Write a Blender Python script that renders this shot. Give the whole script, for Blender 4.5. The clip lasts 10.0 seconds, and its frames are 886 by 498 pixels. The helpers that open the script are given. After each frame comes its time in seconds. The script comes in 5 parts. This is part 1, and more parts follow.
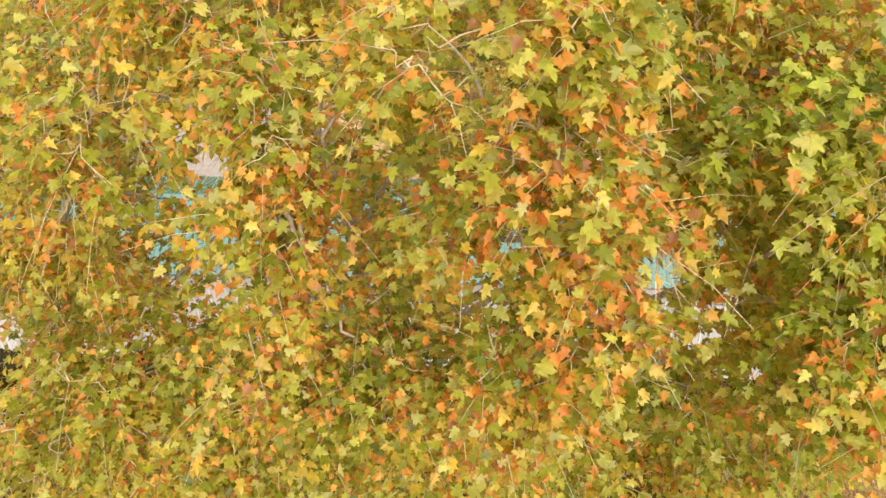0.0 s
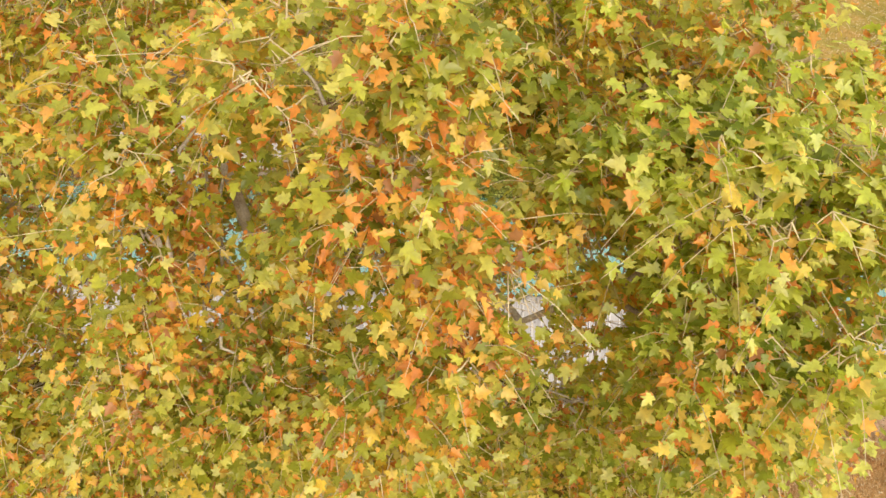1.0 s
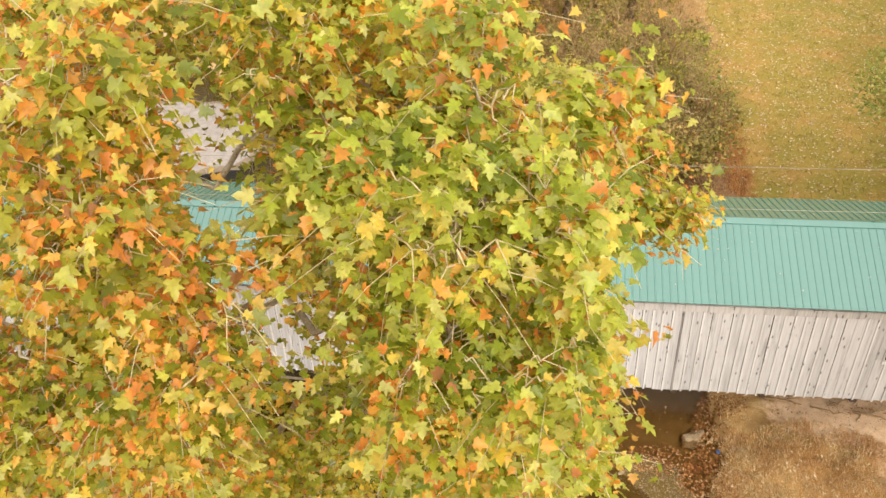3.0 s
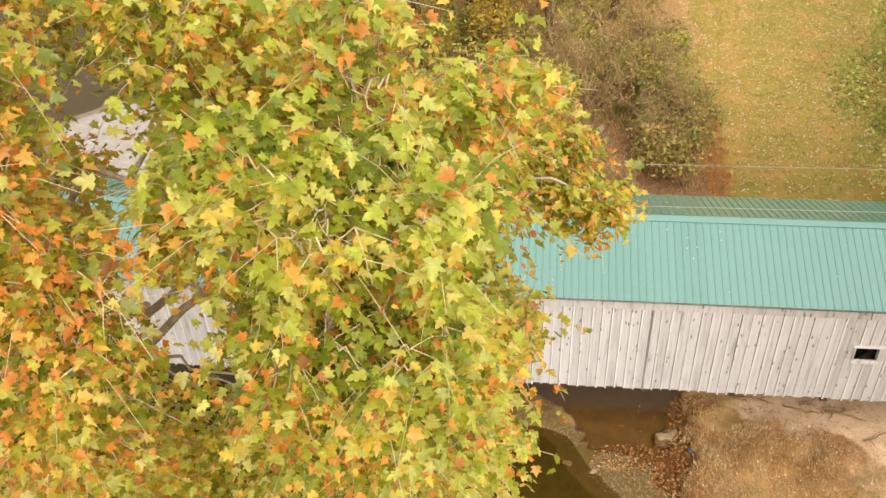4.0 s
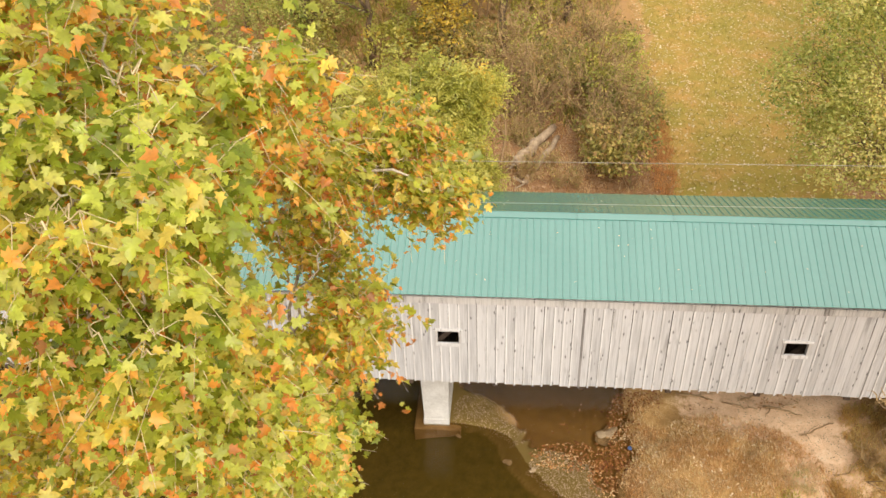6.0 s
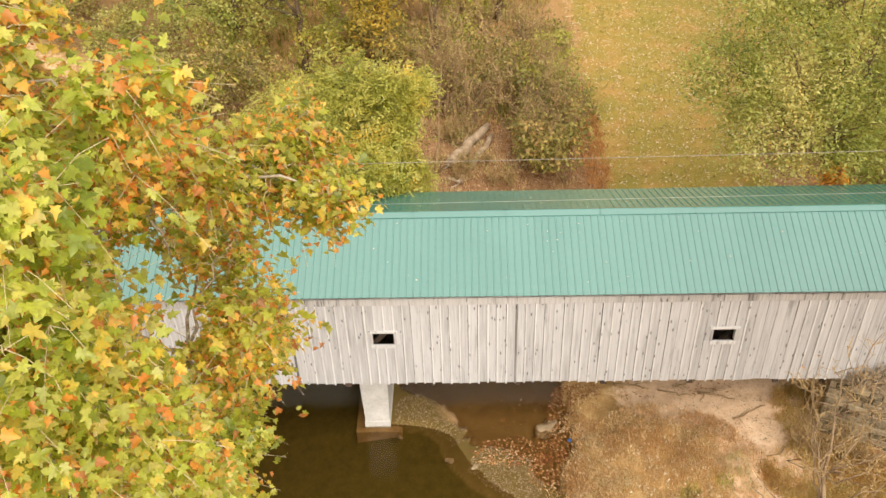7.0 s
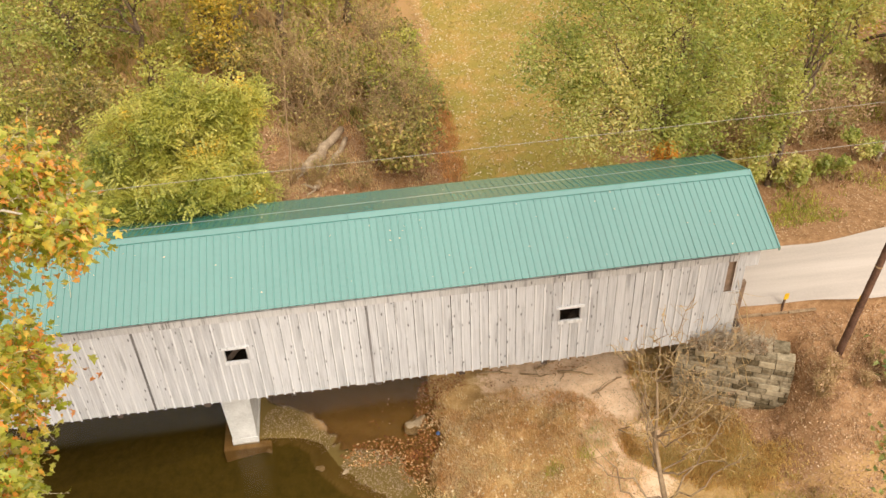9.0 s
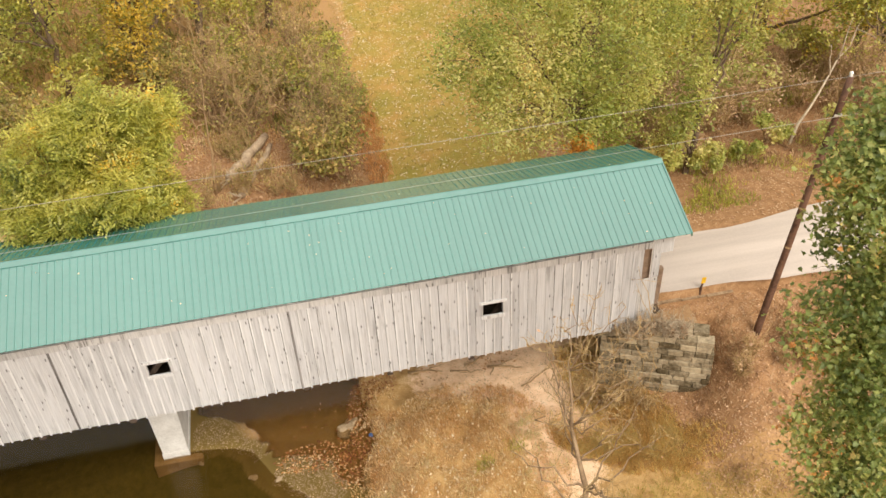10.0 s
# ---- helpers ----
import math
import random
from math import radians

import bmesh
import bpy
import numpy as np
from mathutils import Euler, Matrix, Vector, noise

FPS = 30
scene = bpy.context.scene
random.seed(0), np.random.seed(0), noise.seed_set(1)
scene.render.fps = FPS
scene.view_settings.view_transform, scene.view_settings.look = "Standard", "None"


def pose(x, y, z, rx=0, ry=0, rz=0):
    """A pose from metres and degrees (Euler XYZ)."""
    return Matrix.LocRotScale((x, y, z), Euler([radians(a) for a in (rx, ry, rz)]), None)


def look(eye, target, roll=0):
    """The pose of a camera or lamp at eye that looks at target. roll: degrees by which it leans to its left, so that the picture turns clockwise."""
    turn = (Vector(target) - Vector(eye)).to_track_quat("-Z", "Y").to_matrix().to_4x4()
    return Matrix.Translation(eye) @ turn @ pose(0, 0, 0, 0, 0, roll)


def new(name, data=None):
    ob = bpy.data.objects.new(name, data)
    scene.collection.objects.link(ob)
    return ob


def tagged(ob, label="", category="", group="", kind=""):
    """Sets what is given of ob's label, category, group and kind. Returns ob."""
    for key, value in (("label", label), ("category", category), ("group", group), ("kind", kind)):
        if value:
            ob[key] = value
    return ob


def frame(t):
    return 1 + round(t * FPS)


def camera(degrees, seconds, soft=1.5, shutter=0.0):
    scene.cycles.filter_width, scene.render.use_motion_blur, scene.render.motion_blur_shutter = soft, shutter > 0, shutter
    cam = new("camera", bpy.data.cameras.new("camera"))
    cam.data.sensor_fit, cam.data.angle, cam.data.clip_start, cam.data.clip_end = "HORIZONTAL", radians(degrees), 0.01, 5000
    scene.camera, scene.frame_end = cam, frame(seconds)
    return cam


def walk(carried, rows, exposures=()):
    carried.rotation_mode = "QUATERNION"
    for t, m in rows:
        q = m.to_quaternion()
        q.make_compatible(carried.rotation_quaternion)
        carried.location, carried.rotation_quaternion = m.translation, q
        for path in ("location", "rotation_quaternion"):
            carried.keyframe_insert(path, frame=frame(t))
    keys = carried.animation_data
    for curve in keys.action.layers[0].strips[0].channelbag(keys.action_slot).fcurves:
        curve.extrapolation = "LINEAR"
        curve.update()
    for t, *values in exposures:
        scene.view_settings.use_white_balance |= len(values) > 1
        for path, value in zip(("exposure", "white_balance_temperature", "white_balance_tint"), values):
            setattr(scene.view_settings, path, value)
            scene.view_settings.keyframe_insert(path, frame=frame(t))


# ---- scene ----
cam = camera(52.9, 10.0)
PATH = [
    (0, (-2.623, -21.708, 25.34), (-2.861, -20.14, 24.122), -3.9),
    (0.5, (-2.198, -21.555, 25.328), (-2.408, -19.984, 24.108), -3.3),
    (1, (-1.762, -21.466, 25.284), (-1.962, -19.885, 24.075), -2.8),
    (1.5, (-1.34, -21.339, 25.306), (-1.531, -19.761, 24.092), -2.5),
    (2, (-0.79, -21.295, 25.378), (-1.008, -19.725, 24.159), -3.0),
    (2.5, (-0.288, -21.29, 25.44), (-0.508, -19.721, 24.219), -2.8),
    (3, (0.194, -21.299, 25.471), (-0.024, -19.73, 24.25), -2.7),
    (4.5, (1.35, -21.233, 25.316), (1.149, -19.66, 24.098), -2.2),
    (5, (1.72, -21.22, 25.271), (1.524, -19.645, 24.054), -2.0),
    (5.5, (2.122, -21.196, 25.222), (1.931, -19.618, 24.008), -2.0),
    (7, (3.163, -21.271, 25.277), (3.107, -19.682, 24.063), -2.1),
    (7.5, (3.585, -21.284, 25.301), (3.587, -19.695, 24.087), -2.2),
    (8, (4.108, -21.351, 25.331), (4.162, -19.764, 24.115), -2.5),
    (8.5, (4.55, -21.376, 25.365), (4.66, -19.795, 24.145), -2.8),
    (9, (4.912, -21.448, 25.366), (5.082, -19.874, 24.143), -2.8),
    (9.5, (5.334, -21.597, 25.339), (5.561, -20.032, 24.116), -3.0),
    (10, (5.785, -21.729, 25.423), (6.07, -20.176, 24.196), -3.1),
]
walk(cam, [(t, look(eye, target, roll)) for t, eye, target, roll in PATH], [(0, 0.81, 6850, 11.5), (10, 0.81, 6850, 11.5)])

# ---------------------------------------------------------------- light
world = bpy.data.worlds.new("sky")
scene.world = world
world.use_nodes = True
wn, wl = world.node_tree.nodes, world.node_tree.links
SUN_ELEV, SUN_AZ = 41.0, 154.0          # degrees; azimuth clockwise from +y
sky = wn.new("ShaderNodeTexSky")
sky.sky_type = "NISHITA"
sky.sun_disc = False
sky.sun_elevation, sky.sun_rotation = radians(SUN_ELEV), radians(SUN_AZ)
sky.dust_density, sky.air_density = 4.0, 1.0
soften = wn.new("ShaderNodeHueSaturation")
soften.inputs["Saturation"].default_value = 0.10
wl.new(sky.outputs[0], soften.inputs["Color"])
cloud = wn.new("ShaderNodeMix")            # a thin cloud deck, three times as bright overhead as at the horizon
cloud.data_type = "RGBA"
cloud.inputs[0].default_value = 0.75
up_dir = wn.new("ShaderNodeSeparateXYZ")
wl.new(wn.new("ShaderNodeTexCoord").outputs["Generated"], up_dir.inputs[0])
deck_tone = wn.new("ShaderNodeValToRGB")
deck_tone.color_ramp.elements[0].color = (0.333, 0.32, 0.30, 1)
deck_tone.color_ramp.elements[1].color = (1.0, 0.962, 0.90, 1)
wl.new(up_dir.outputs[2], deck_tone.inputs[0])
deck = wn.new("ShaderNodeVectorMath")
deck.operation = "SCALE"
deck.inputs["Scale"].default_value = 9.6
wl.new(deck_tone.outputs[0], deck.inputs[0])
wl.new(deck.outputs[0], cloud.inputs[7])
wl.new(soften.outputs[0], cloud.inputs[6])
wl.new(cloud.outputs[2], wn["Background"].inputs["Color"])
wn["Background"].inputs["Strength"].default_value = 0.09
sun = new("sun", bpy.data.lights.new("sun", "SUN"))
sun.data.energy, sun.data.angle, sun.data.color = 2.0, radians(46), (1.0, 0.94, 0.85)
az, el = radians(SUN_AZ), radians(SUN_ELEV)
sun.matrix_world = look((40 * math.sin(az) * math.cos(el), 40 * math.cos(az) * math.cos(el), 40 * math.sin(el)), (0, 0, 0))


# ---------------------------------------------------------------- materials
def node_mat(name, rough=0.7, spec=0.3):
    m = bpy.data.materials.new(name)
    m.use_nodes = True
    b = m.node_tree.nodes["Principled BSDF"]
    b.inputs["Roughness"].default_value = rough
    b.inputs["Specular IOR Level"].default_value = spec
    return m, m.node_tree, b


def nd(nt, kind, **inputs):
    n = nt.nodes.new("ShaderNode" + kind)
    for key, v in inputs.items():
        key = key.replace("_", " ")
        if hasattr(v, "is_output"):
            nt.links.new(v, n.inputs[key])
        else:
            n.inputs[key].default_value = v
    return n


def ramp(nt, fac, stops):
    n = nt.nodes.new("ShaderNodeValToRGB")
    nt.links.new(fac, n.inputs[0])
    els = n.color_ramp.elements
    while len(els) < len(stops):
        els.new(0.5)
    for e, (p, c) in zip(els, stops):
        e.position, e.color = p, (*c, 1)
    return n.outputs[0]


def mixc(nt, fac, a, b, mode="MIX"):
    n = nt.nodes.new("ShaderNodeMix")
    n.data_type, n.blend_type = "RGBA", mode
    for i, v in ((0, fac), (6, a), (7, b)):
        if hasattr(v, "is_output"):
            nt.links.new(v, n.inputs[i])
        else:
            n.inputs[i].default_value = v if i == 0 else (*v, 1)
    return n.outputs[2]


def maths(nt, op, a, b=0.0, clamp=False):
    n = nt.nodes.new("ShaderNodeMath")
    n.operation, n.use_clamp = op, clamp
    for i, v in enumerate((a, b)):
        if hasattr(v, "is_output"):
            nt.links.new(v, n.inputs[i])
        else:
            n.inputs[i].default_value = v
    return n.outputs[0]


def coords(nt, scale=(1, 1, 1), space="Object", shift=None):
    src = nt.nodes.new("ShaderNodeTexCoord").outputs[space] if space != "World" else nt.nodes.new("ShaderNodeNewGeometry").outputs["Position"]
    if shift is not None:
        v = nt.nodes.new("ShaderNodeVectorMath")
        v.operation = "ADD"
        nt.links.new(src, v.inputs[0])
        nt.links.new(shift, v.inputs[1])
        src = v.outputs[0]
    mp = nt.nodes.new("ShaderNodeMapping")
    mp.inputs["Scale"].default_value = scale
    nt.links.new(src, mp.inputs[0])
    return mp.outputs[0]


def noise_of(nt, vec, scale, detail=3.0, rough=0.55):
    return nd(nt, "TexNoise", Vector=vec, Scale=scale, Detail=detail, Roughness=rough).outputs[0]


def bump(nt, bsdf, height, strength=0.3, distance=0.02):
    n = nd(nt, "Bump", Strength=strength, Distance=distance, Height=height)
    nt.links.new(n.outputs[0], bsdf.inputs["Normal"])


def object_random(nt):
    return nt.nodes.new("ShaderNodeObjectInfo").outputs["Random"]


def board_mat(name, light, dark, stain, stain_amount):
    """Weathered vertical-grain boards; every board of its own shade."""
    m, nt, b = node_mat(name, 0.85, 0.15)
    rnd = object_random(nt)
    shift = nd(nt, "CombineXYZ", X=maths(nt, "MULTIPLY", rnd, 37.0), Z=maths(nt, "MULTIPLY", rnd, 61.0)).outputs[0]
    grain = noise_of(nt, coords(nt, (26, 26, 0.9), shift=shift), 1.0, 5)
    cloud = noise_of(nt, coords(nt, (3.0, 3.0, 0.8), shift=shift), 1.0, 3)
    tone = maths(nt, "ADD", maths(nt, "MULTIPLY", grain, 0.8), maths(nt, "MULTIPLY", rnd, 0.2))
    base = ramp(nt, tone, [(0.25, dark), (0.62, light)])
    streak = noise_of(nt, coords(nt, (9, 9, 0.35), shift=shift), 1.0, 4, 0.7)
    mask = maths(nt, "MULTIPLY", ramp(nt, maths(nt, "MULTIPLY", streak, maths(nt, "ADD", cloud, 0.5)), [(0.56, (0, 0, 0)), (0.74, (1, 1, 1))]), stain_amount)
    base = mixc(nt, mask, base, stain)
    cell = nt.nodes.new("ShaderNodeTexVoronoi")
    cell.inputs["Scale"].default_value = 1.0
    nt.links.new(coords(nt, (5.5, 5.5, 1.9), shift=shift), cell.inputs["Vector"])
    knot = ramp(nt, cell.outputs["Distance"], [(0.09, (1, 1, 1)), (0.17, (0, 0, 0))])
    base = mixc(nt, maths(nt, "MULTIPLY", knot, 0.75), base, tuple(c * 0.5 for c in stain))
    nt.links.new(base, b.inputs["Base Color"])
    bump(nt, b, grain, 0.35, 0.01)
    return m


def plain_mat(name, a, b_, scale=4.0, rough=0.8, spec=0.2, strength=0.3, metal=0.0, per_object=0.0):
    """Two tones broken up at two scales."""
    m, nt, b = node_mat(name, rough, spec)
    b.inputs["Metallic"].default_value = metal
    v = coords(nt, space="World")
    n1, n2 = noise_of(nt, v, scale, 5), noise_of(nt, v, scale * 9, 3)
    f = maths(nt, "ADD", maths(nt, "MULTIPLY", n1, 0.6), maths(nt, "MULTIPLY", n2, 0.4))
    if per_object:
        f = maths(nt, "ADD", f, maths(nt, "MULTIPLY", maths(nt, "SUBTRACT", object_random(nt), 0.5), per_object))
    nt.links.new(ramp(nt, f, [(0.34, a), (0.66, b_)]), b.inputs["Base Color"])
    bump(nt, b, f, strength, 0.02)
    return m


def leaf_mat(name, stops, clump=0.6, spread=0.75, through_light=0.48, single=False, rough=0.5, lean=0.0, vary=0.28):
    """Leaves: each of its own colour, drifting from clump to clump."""
    m, nt, b = node_mat(name, rough, 0.75)
    rnd = object_random(nt) if single else nt.nodes.new("ShaderNodeNewGeometry").outputs["Random Per Island"]
    drift = noise_of(nt, coords(nt, space="World"), clump, 2)
    drift = maths(nt, "MULTIPLY", maths(nt, "SUBTRACT", drift, 0.5), 1.7)
    f = maths(nt, "ADD", maths(nt, "MULTIPLY", maths(nt, "SUBTRACT", rnd, 0.5), spread), maths(nt, "ADD", drift, 0.5 + lean), True)
    col = ramp(nt, f, stops)
    tone = maths(nt, "ADD", maths(nt, "MULTIPLY", maths(nt, "FRACT", maths(nt, "MULTIPLY", rnd, 17.31)), vary), 1.07 - vary / 2)
    mottle = maths(nt, "ADD", maths(nt, "MULTIPLY", noise_of(nt, coords(nt, space="World"), 16.0, 2), 0.7), 0.57)
    hsv = nd(nt, "HueSaturation", Color=col, Value=maths(nt, "MULTIPLY", tone, mottle))
    blotch = noise_of(nt, coords(nt, space="World"), 30.0, 2)
    col = mixc(nt, maths(nt, "MULTIPLY", ramp(nt, blotch, [(0.55, (0, 0, 0)), (0.75, (1, 1, 1))]), 0.25), hsv.outputs[0], (0.25, 0.12, 0.03))
    nt.links.new(col, b.inputs["Base Color"])
    tr = nd(nt, "BsdfTranslucent", Color=col)
    mx = nd(nt, "MixShader", Fac=through_light)
    nt.links.new(b.outputs[0], mx.inputs[1])
    nt.links.new(tr.outputs[0], mx.inputs[2])
    nt.links.new(mx.outputs[0], nt.nodes["Material Output"].inputs[0])
    return m


SYC = [(0.0, (0.25, 0.31, 0.032)), (0.25, (0.42, 0.46, 0.047)), (0.5, (0.58, 0.6, 0.086)), (0.75, (0.69, 0.69, 0.158)), (0.9, (0.78, 0.71, 0.173)), (1.0, (0.84, 0.64, 0.086))]
FRESH = [(0.0, (0.26, 0.34, 0.036)), (0.25, (0.46, 0.53, 0.058)), (0.5, (0.61, 0.68, 0.108)), (0.75, (0.72, 0.75, 0.18)), (0.9, (0.8, 0.77, 0.216)), (1.0, (0.86, 0.68, 0.108))]
TURNED = [(0.0, (0.88, 0.658, 0.13)), (0.28, (0.9, 0.545, 0.108)), (0.55, (0.9, 0.414, 0.072)), (0.82, (0.8, 0.291, 0.054)), (1.0, (0.5, 0.226, 0.072))]
M_SYC = leaf_mat("sycamore_leaf", SYC, 1.1, 0.95, 0.60, rough=0.36, lean=0.05, vary=0.45)
M_SYC_ONE = leaf_mat("sycamore_leaf_single", FRESH, 1.1, 0.95, 0.60, single=True, rough=0.36, lean=0.05, vary=0.45)
M_SYC_FRESH = leaf_mat("fresh_sycamore_leaf", FRESH, 1.1, 0.95, 0.60, rough=0.36, lean=0.05, vary=0.45)
M_SYC_TURNED = leaf_mat("turned_sycamore_leaf", TURNED, 1.3, 0.95, 0.52, rough=0.5, vary=0.45)
M_LOCUST = leaf_mat("locust_leaf", [(0.0, (0.14, 0.19, 0.035)), (0.22, (0.32, 0.355, 0.06)), (0.45, (0.49, 0.48, 0.085)), (0.68, (0.61, 0.57, 0.12)), (0.88, (0.70, 0.63, 0.15)), (1.0, (0.86, 0.56, 0.07))], 0.6, 0.5, vary=0.4)
M_ELM = leaf_mat("elm_leaf", [(0.0, (0.17, 0.23, 0.045)), (0.35, (0.34, 0.39, 0.07)), (0.6, (0.56, 0.54, 0.14)), (0.9, (0.75, 0.66, 0.25)), (1.0, (0.82, 0.56, 0.14))], 0.38, 0.4, lean=0.0, vary=0.36)
M_GOLD = leaf_mat("golden_leaf", [(0.0, (0.30, 0.27, 0.05)), (0.4, (0.58, 0.44, 0.06)), (1.0, (0.80, 0.52, 0.05))], 0.5, 0.7)
M_ORANGE = leaf_mat("orange_leaf", [(0.0, (0.74, 0.48, 0.08)), (0.5, (0.86, 0.44, 0.06)), (1.0, (0.80, 0.32, 0.05))], 0.9, 0.8)
M_BRUSH = leaf_mat("brush_leaf", [(0.0, (0.17, 0.18, 0.04)), (0.35, (0.38, 0.355, 0.08)), (0.7, (0.60, 0.50, 0.15)), (1.0, (0.64, 0.42, 0.15))], 0.7, 0.9, vary=0.7)
M_MAPLE = leaf_mat("maple_leaf", [(0.0, (0.13, 0.19, 0.05)), (0.4, (0.27, 0.34, 0.085)), (0.75, (0.46, 0.49, 0.15)), (0.94, (0.68, 0.56, 0.20)), (1.0, (0.80, 0.38, 0.12))], 0.7, 0.75, lean=0.0, vary=0.4)
M_LITTER = leaf_mat("fallen_leaf", [(0.0, (0.30, 0.15, 0.075)), (0.45, (0.46, 0.27, 0.14)), (0.8, (0.54, 0.34, 0.18)), (1.0, (0.60, 0.42, 0.25))], 0.5, 0.8, 0.1)
M_PALELEAF = leaf_mat("bleached_leaf", [(0.0, (0.56, 0.38, 0.20)), (0.5, (0.72, 0.56, 0.34)), (1.0, (0.78, 0.67, 0.48))], 0.5, 0.9, 0.1)
M_WETLEAF = leaf_mat("wet_leaf", [(0.0, (0.20, 0.06, 0.015)), (0.45, (0.38, 0.14, 0.03)), (0.8, (0.56, 0.29, 0.10)), (1.0, (0.68, 0.48, 0.26))], 0.8, 1.0, 0.1)
M_STRAW = leaf_mat("dry_grass", [(0.0, (0.58, 0.30, 0.10)), (0.35, (0.72, 0.47, 0.20)), (0.62, (0.85, 0.66, 0.40)), (0.82, (0.76, 0.65, 0.34)), (1.0, (0.58, 0.57, 0.22))], 0.55, 0.6, 0.2, rough=0.8)
M_OLIVEGRASS = leaf_mat("olive_grass", [(0.0, (0.52, 0.29, 0.08)), (0.5, (0.72, 0.47, 0.15)), (0.8, (0.62, 0.51, 0.18)), (1.0, (0.80, 0.60, 0.30))], 0.6, 0.6, 0.2, rough=0.8)
M_RUSTGRASS = leaf_mat("rust_grass", [(0.0, (0.54, 0.25, 0.08)), (0.6, (0.76, 0.41, 0.15)), (1.0, (0.80, 0.56, 0.26))], 0.6, 0.7, 0.2, rough=0.8)
M_DRYWEED = leaf_mat("dry_weed", [(0.0, (0.24, 0.125, 0.055)), (0.5, (0.42, 0.26, 0.125)), (1.0, (0.58, 0.42, 0.23))], 0.6, 0.8, 0.2, rough=0.85)
M_TURF = leaf_mat("turf_blade", [(0.0, (0.27, 0.26, 0.05)), (0.5, (0.44, 0.345, 0.08)), (1.0, (0.61, 0.41, 0.13))], 0.25, 0.7, 0.2, rough=0.8)
M_BARK_PALE = plain_mat("sycamore_bark", (0.25, 0.19, 0.13), (0.66, 0.60, 0.50), 5.0, 0.85)
M_BARK = plain_mat("bark", (0.075, 0.05, 0.032), (0.22, 0.155, 0.10), 6.0, 0.9, strength=0.6)
M_SYC_TWIG = plain_mat("sycamore_twig", (0.42, 0.33, 0.18), (0.70, 0.60, 0.40), 6.0, 0.8, 0.2)
M_TWIG = plain_mat("dry_twig", (0.22, 0.135, 0.065), (0.50, 0.35, 0.20), 3.0, 0.95, 0.1)
M_DRYBRUSH = plain_mat("dry_brush", (0.26, 0.165, 0.07), (0.60, 0.43, 0.22), 2.0, 0.95, 0.1)
M_SAPLING = plain_mat("sapling_bark", (0.16, 0.10, 0.058), (0.44, 0.32, 0.20), 5.0, 0.95, 0.1)
M_LOG = plain_mat("rotting_log", (0.20, 0.135, 0.085), (0.58, 0.45, 0.31), 3.2, 0.9, 0.1, strength=0.8)
M_DEAD = plain_mat("bleached_wood", (0.30, 0.225, 0.145), (0.60, 0.50, 0.37), 3.0, 0.9, 0.1)
M_BOARD = board_mat("whitewashed_board", (0.585, 0.58, 0.585), (0.385, 0.38, 0.382), (0.15, 0.14, 0.13), 0.5)
M_BATTEN = board_mat("whitewashed_batten", (0.71, 0.705, 0.70), (0.49, 0.485, 0.482), (0.16, 0.14, 0.125), 0.5)
M_STAINED = board_mat("water_stained_batten", (0.34, 0.32, 0.31), (0.04, 0.035, 0.032), (0.02, 0.018, 0.017), 0.95)
M_TRIM = board_mat("grey_trim", (0.56, 0.545, 0.53), (0.33, 0.32, 0.31), (0.09, 0.08, 0.07), 0.85)
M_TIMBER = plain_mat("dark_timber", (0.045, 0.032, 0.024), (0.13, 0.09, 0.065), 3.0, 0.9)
M_REDWOOD = plain_mat("brown_timber", (0.17, 0.11, 0.075), (0.33, 0.23, 0.16), 4.0, 0.85)
M_CONCRETE = plain_mat("concrete", (0.46, 0.44, 0.41), (0.66, 0.645, 0.61), 1.6, 0.85, strength=0.25)
M_STONE = plain_mat("sandstone_block", (0.095, 0.070, 0.036), (0.50, 0.41, 0.275), 1.1, 0.9, strength=0.9, per_object=0.26)
M_EARTH = plain_mat("leafy_earth", (0.20, 0.115, 0.055), (0.46, 0.29, 0.15), 3.0, 0.95, strength=0.8)


def road_mat():
    """Worn surface with wheel tracks that run along the road."""
    m, nt, b = node_mat("worn_road", 0.9, 0.2)
    long = noise_of(nt, coords(nt, (0.12, 1.5, 1), "World"), 1.0, 4)
    fine = noise_of(nt, coords(nt, space="World"), 14.0, 4)
    f = maths(nt, "ADD", maths(nt, "MULTIPLY", long, 0.75), maths(nt, "MULTIPLY", fine, 0.25))
    nt.links.new(ramp(nt, f, [(0.34, (0.45, 0.385, 0.335)), (0.54, (0.54, 0.465, 0.405)), (0.7, (0.59, 0.515, 0.455))]), b.inputs["Base Color"])
    bump(nt, b, fine, 0.2, 0.01)
    return m


M_ROAD = road_mat()
M_POLE = plain_mat("creosoted_pole", (0.06, 0.030, 0.020), (0.19, 0.105, 0.068), 3.0, 0.75)
M_WIRE = plain_mat("wire", (0.30, 0.28, 0.24), (0.46, 0.43, 0.37), 2.0, 0.6)
M_YELLOW = plain_mat("yellow_reflector", (0.62, 0.36, 0.02), (0.80, 0.50, 0.03), 4.0, 0.5)
M_GLASSY = plain_mat("porcelain", (0.75, 0.74, 0.70), (0.85, 0.84, 0.80), 4.0, 0.25, 0.5)
M_PEBBLE = plain_mat("pebble", (0.20, 0.13, 0.075), (0.50, 0.37, 0.24), 6.0, 0.9, 0.1)
M_SILT = plain_mat("silted_concrete", (0.28, 0.175, 0.07), (0.46, 0.30, 0.14), 2.0, 0.9)
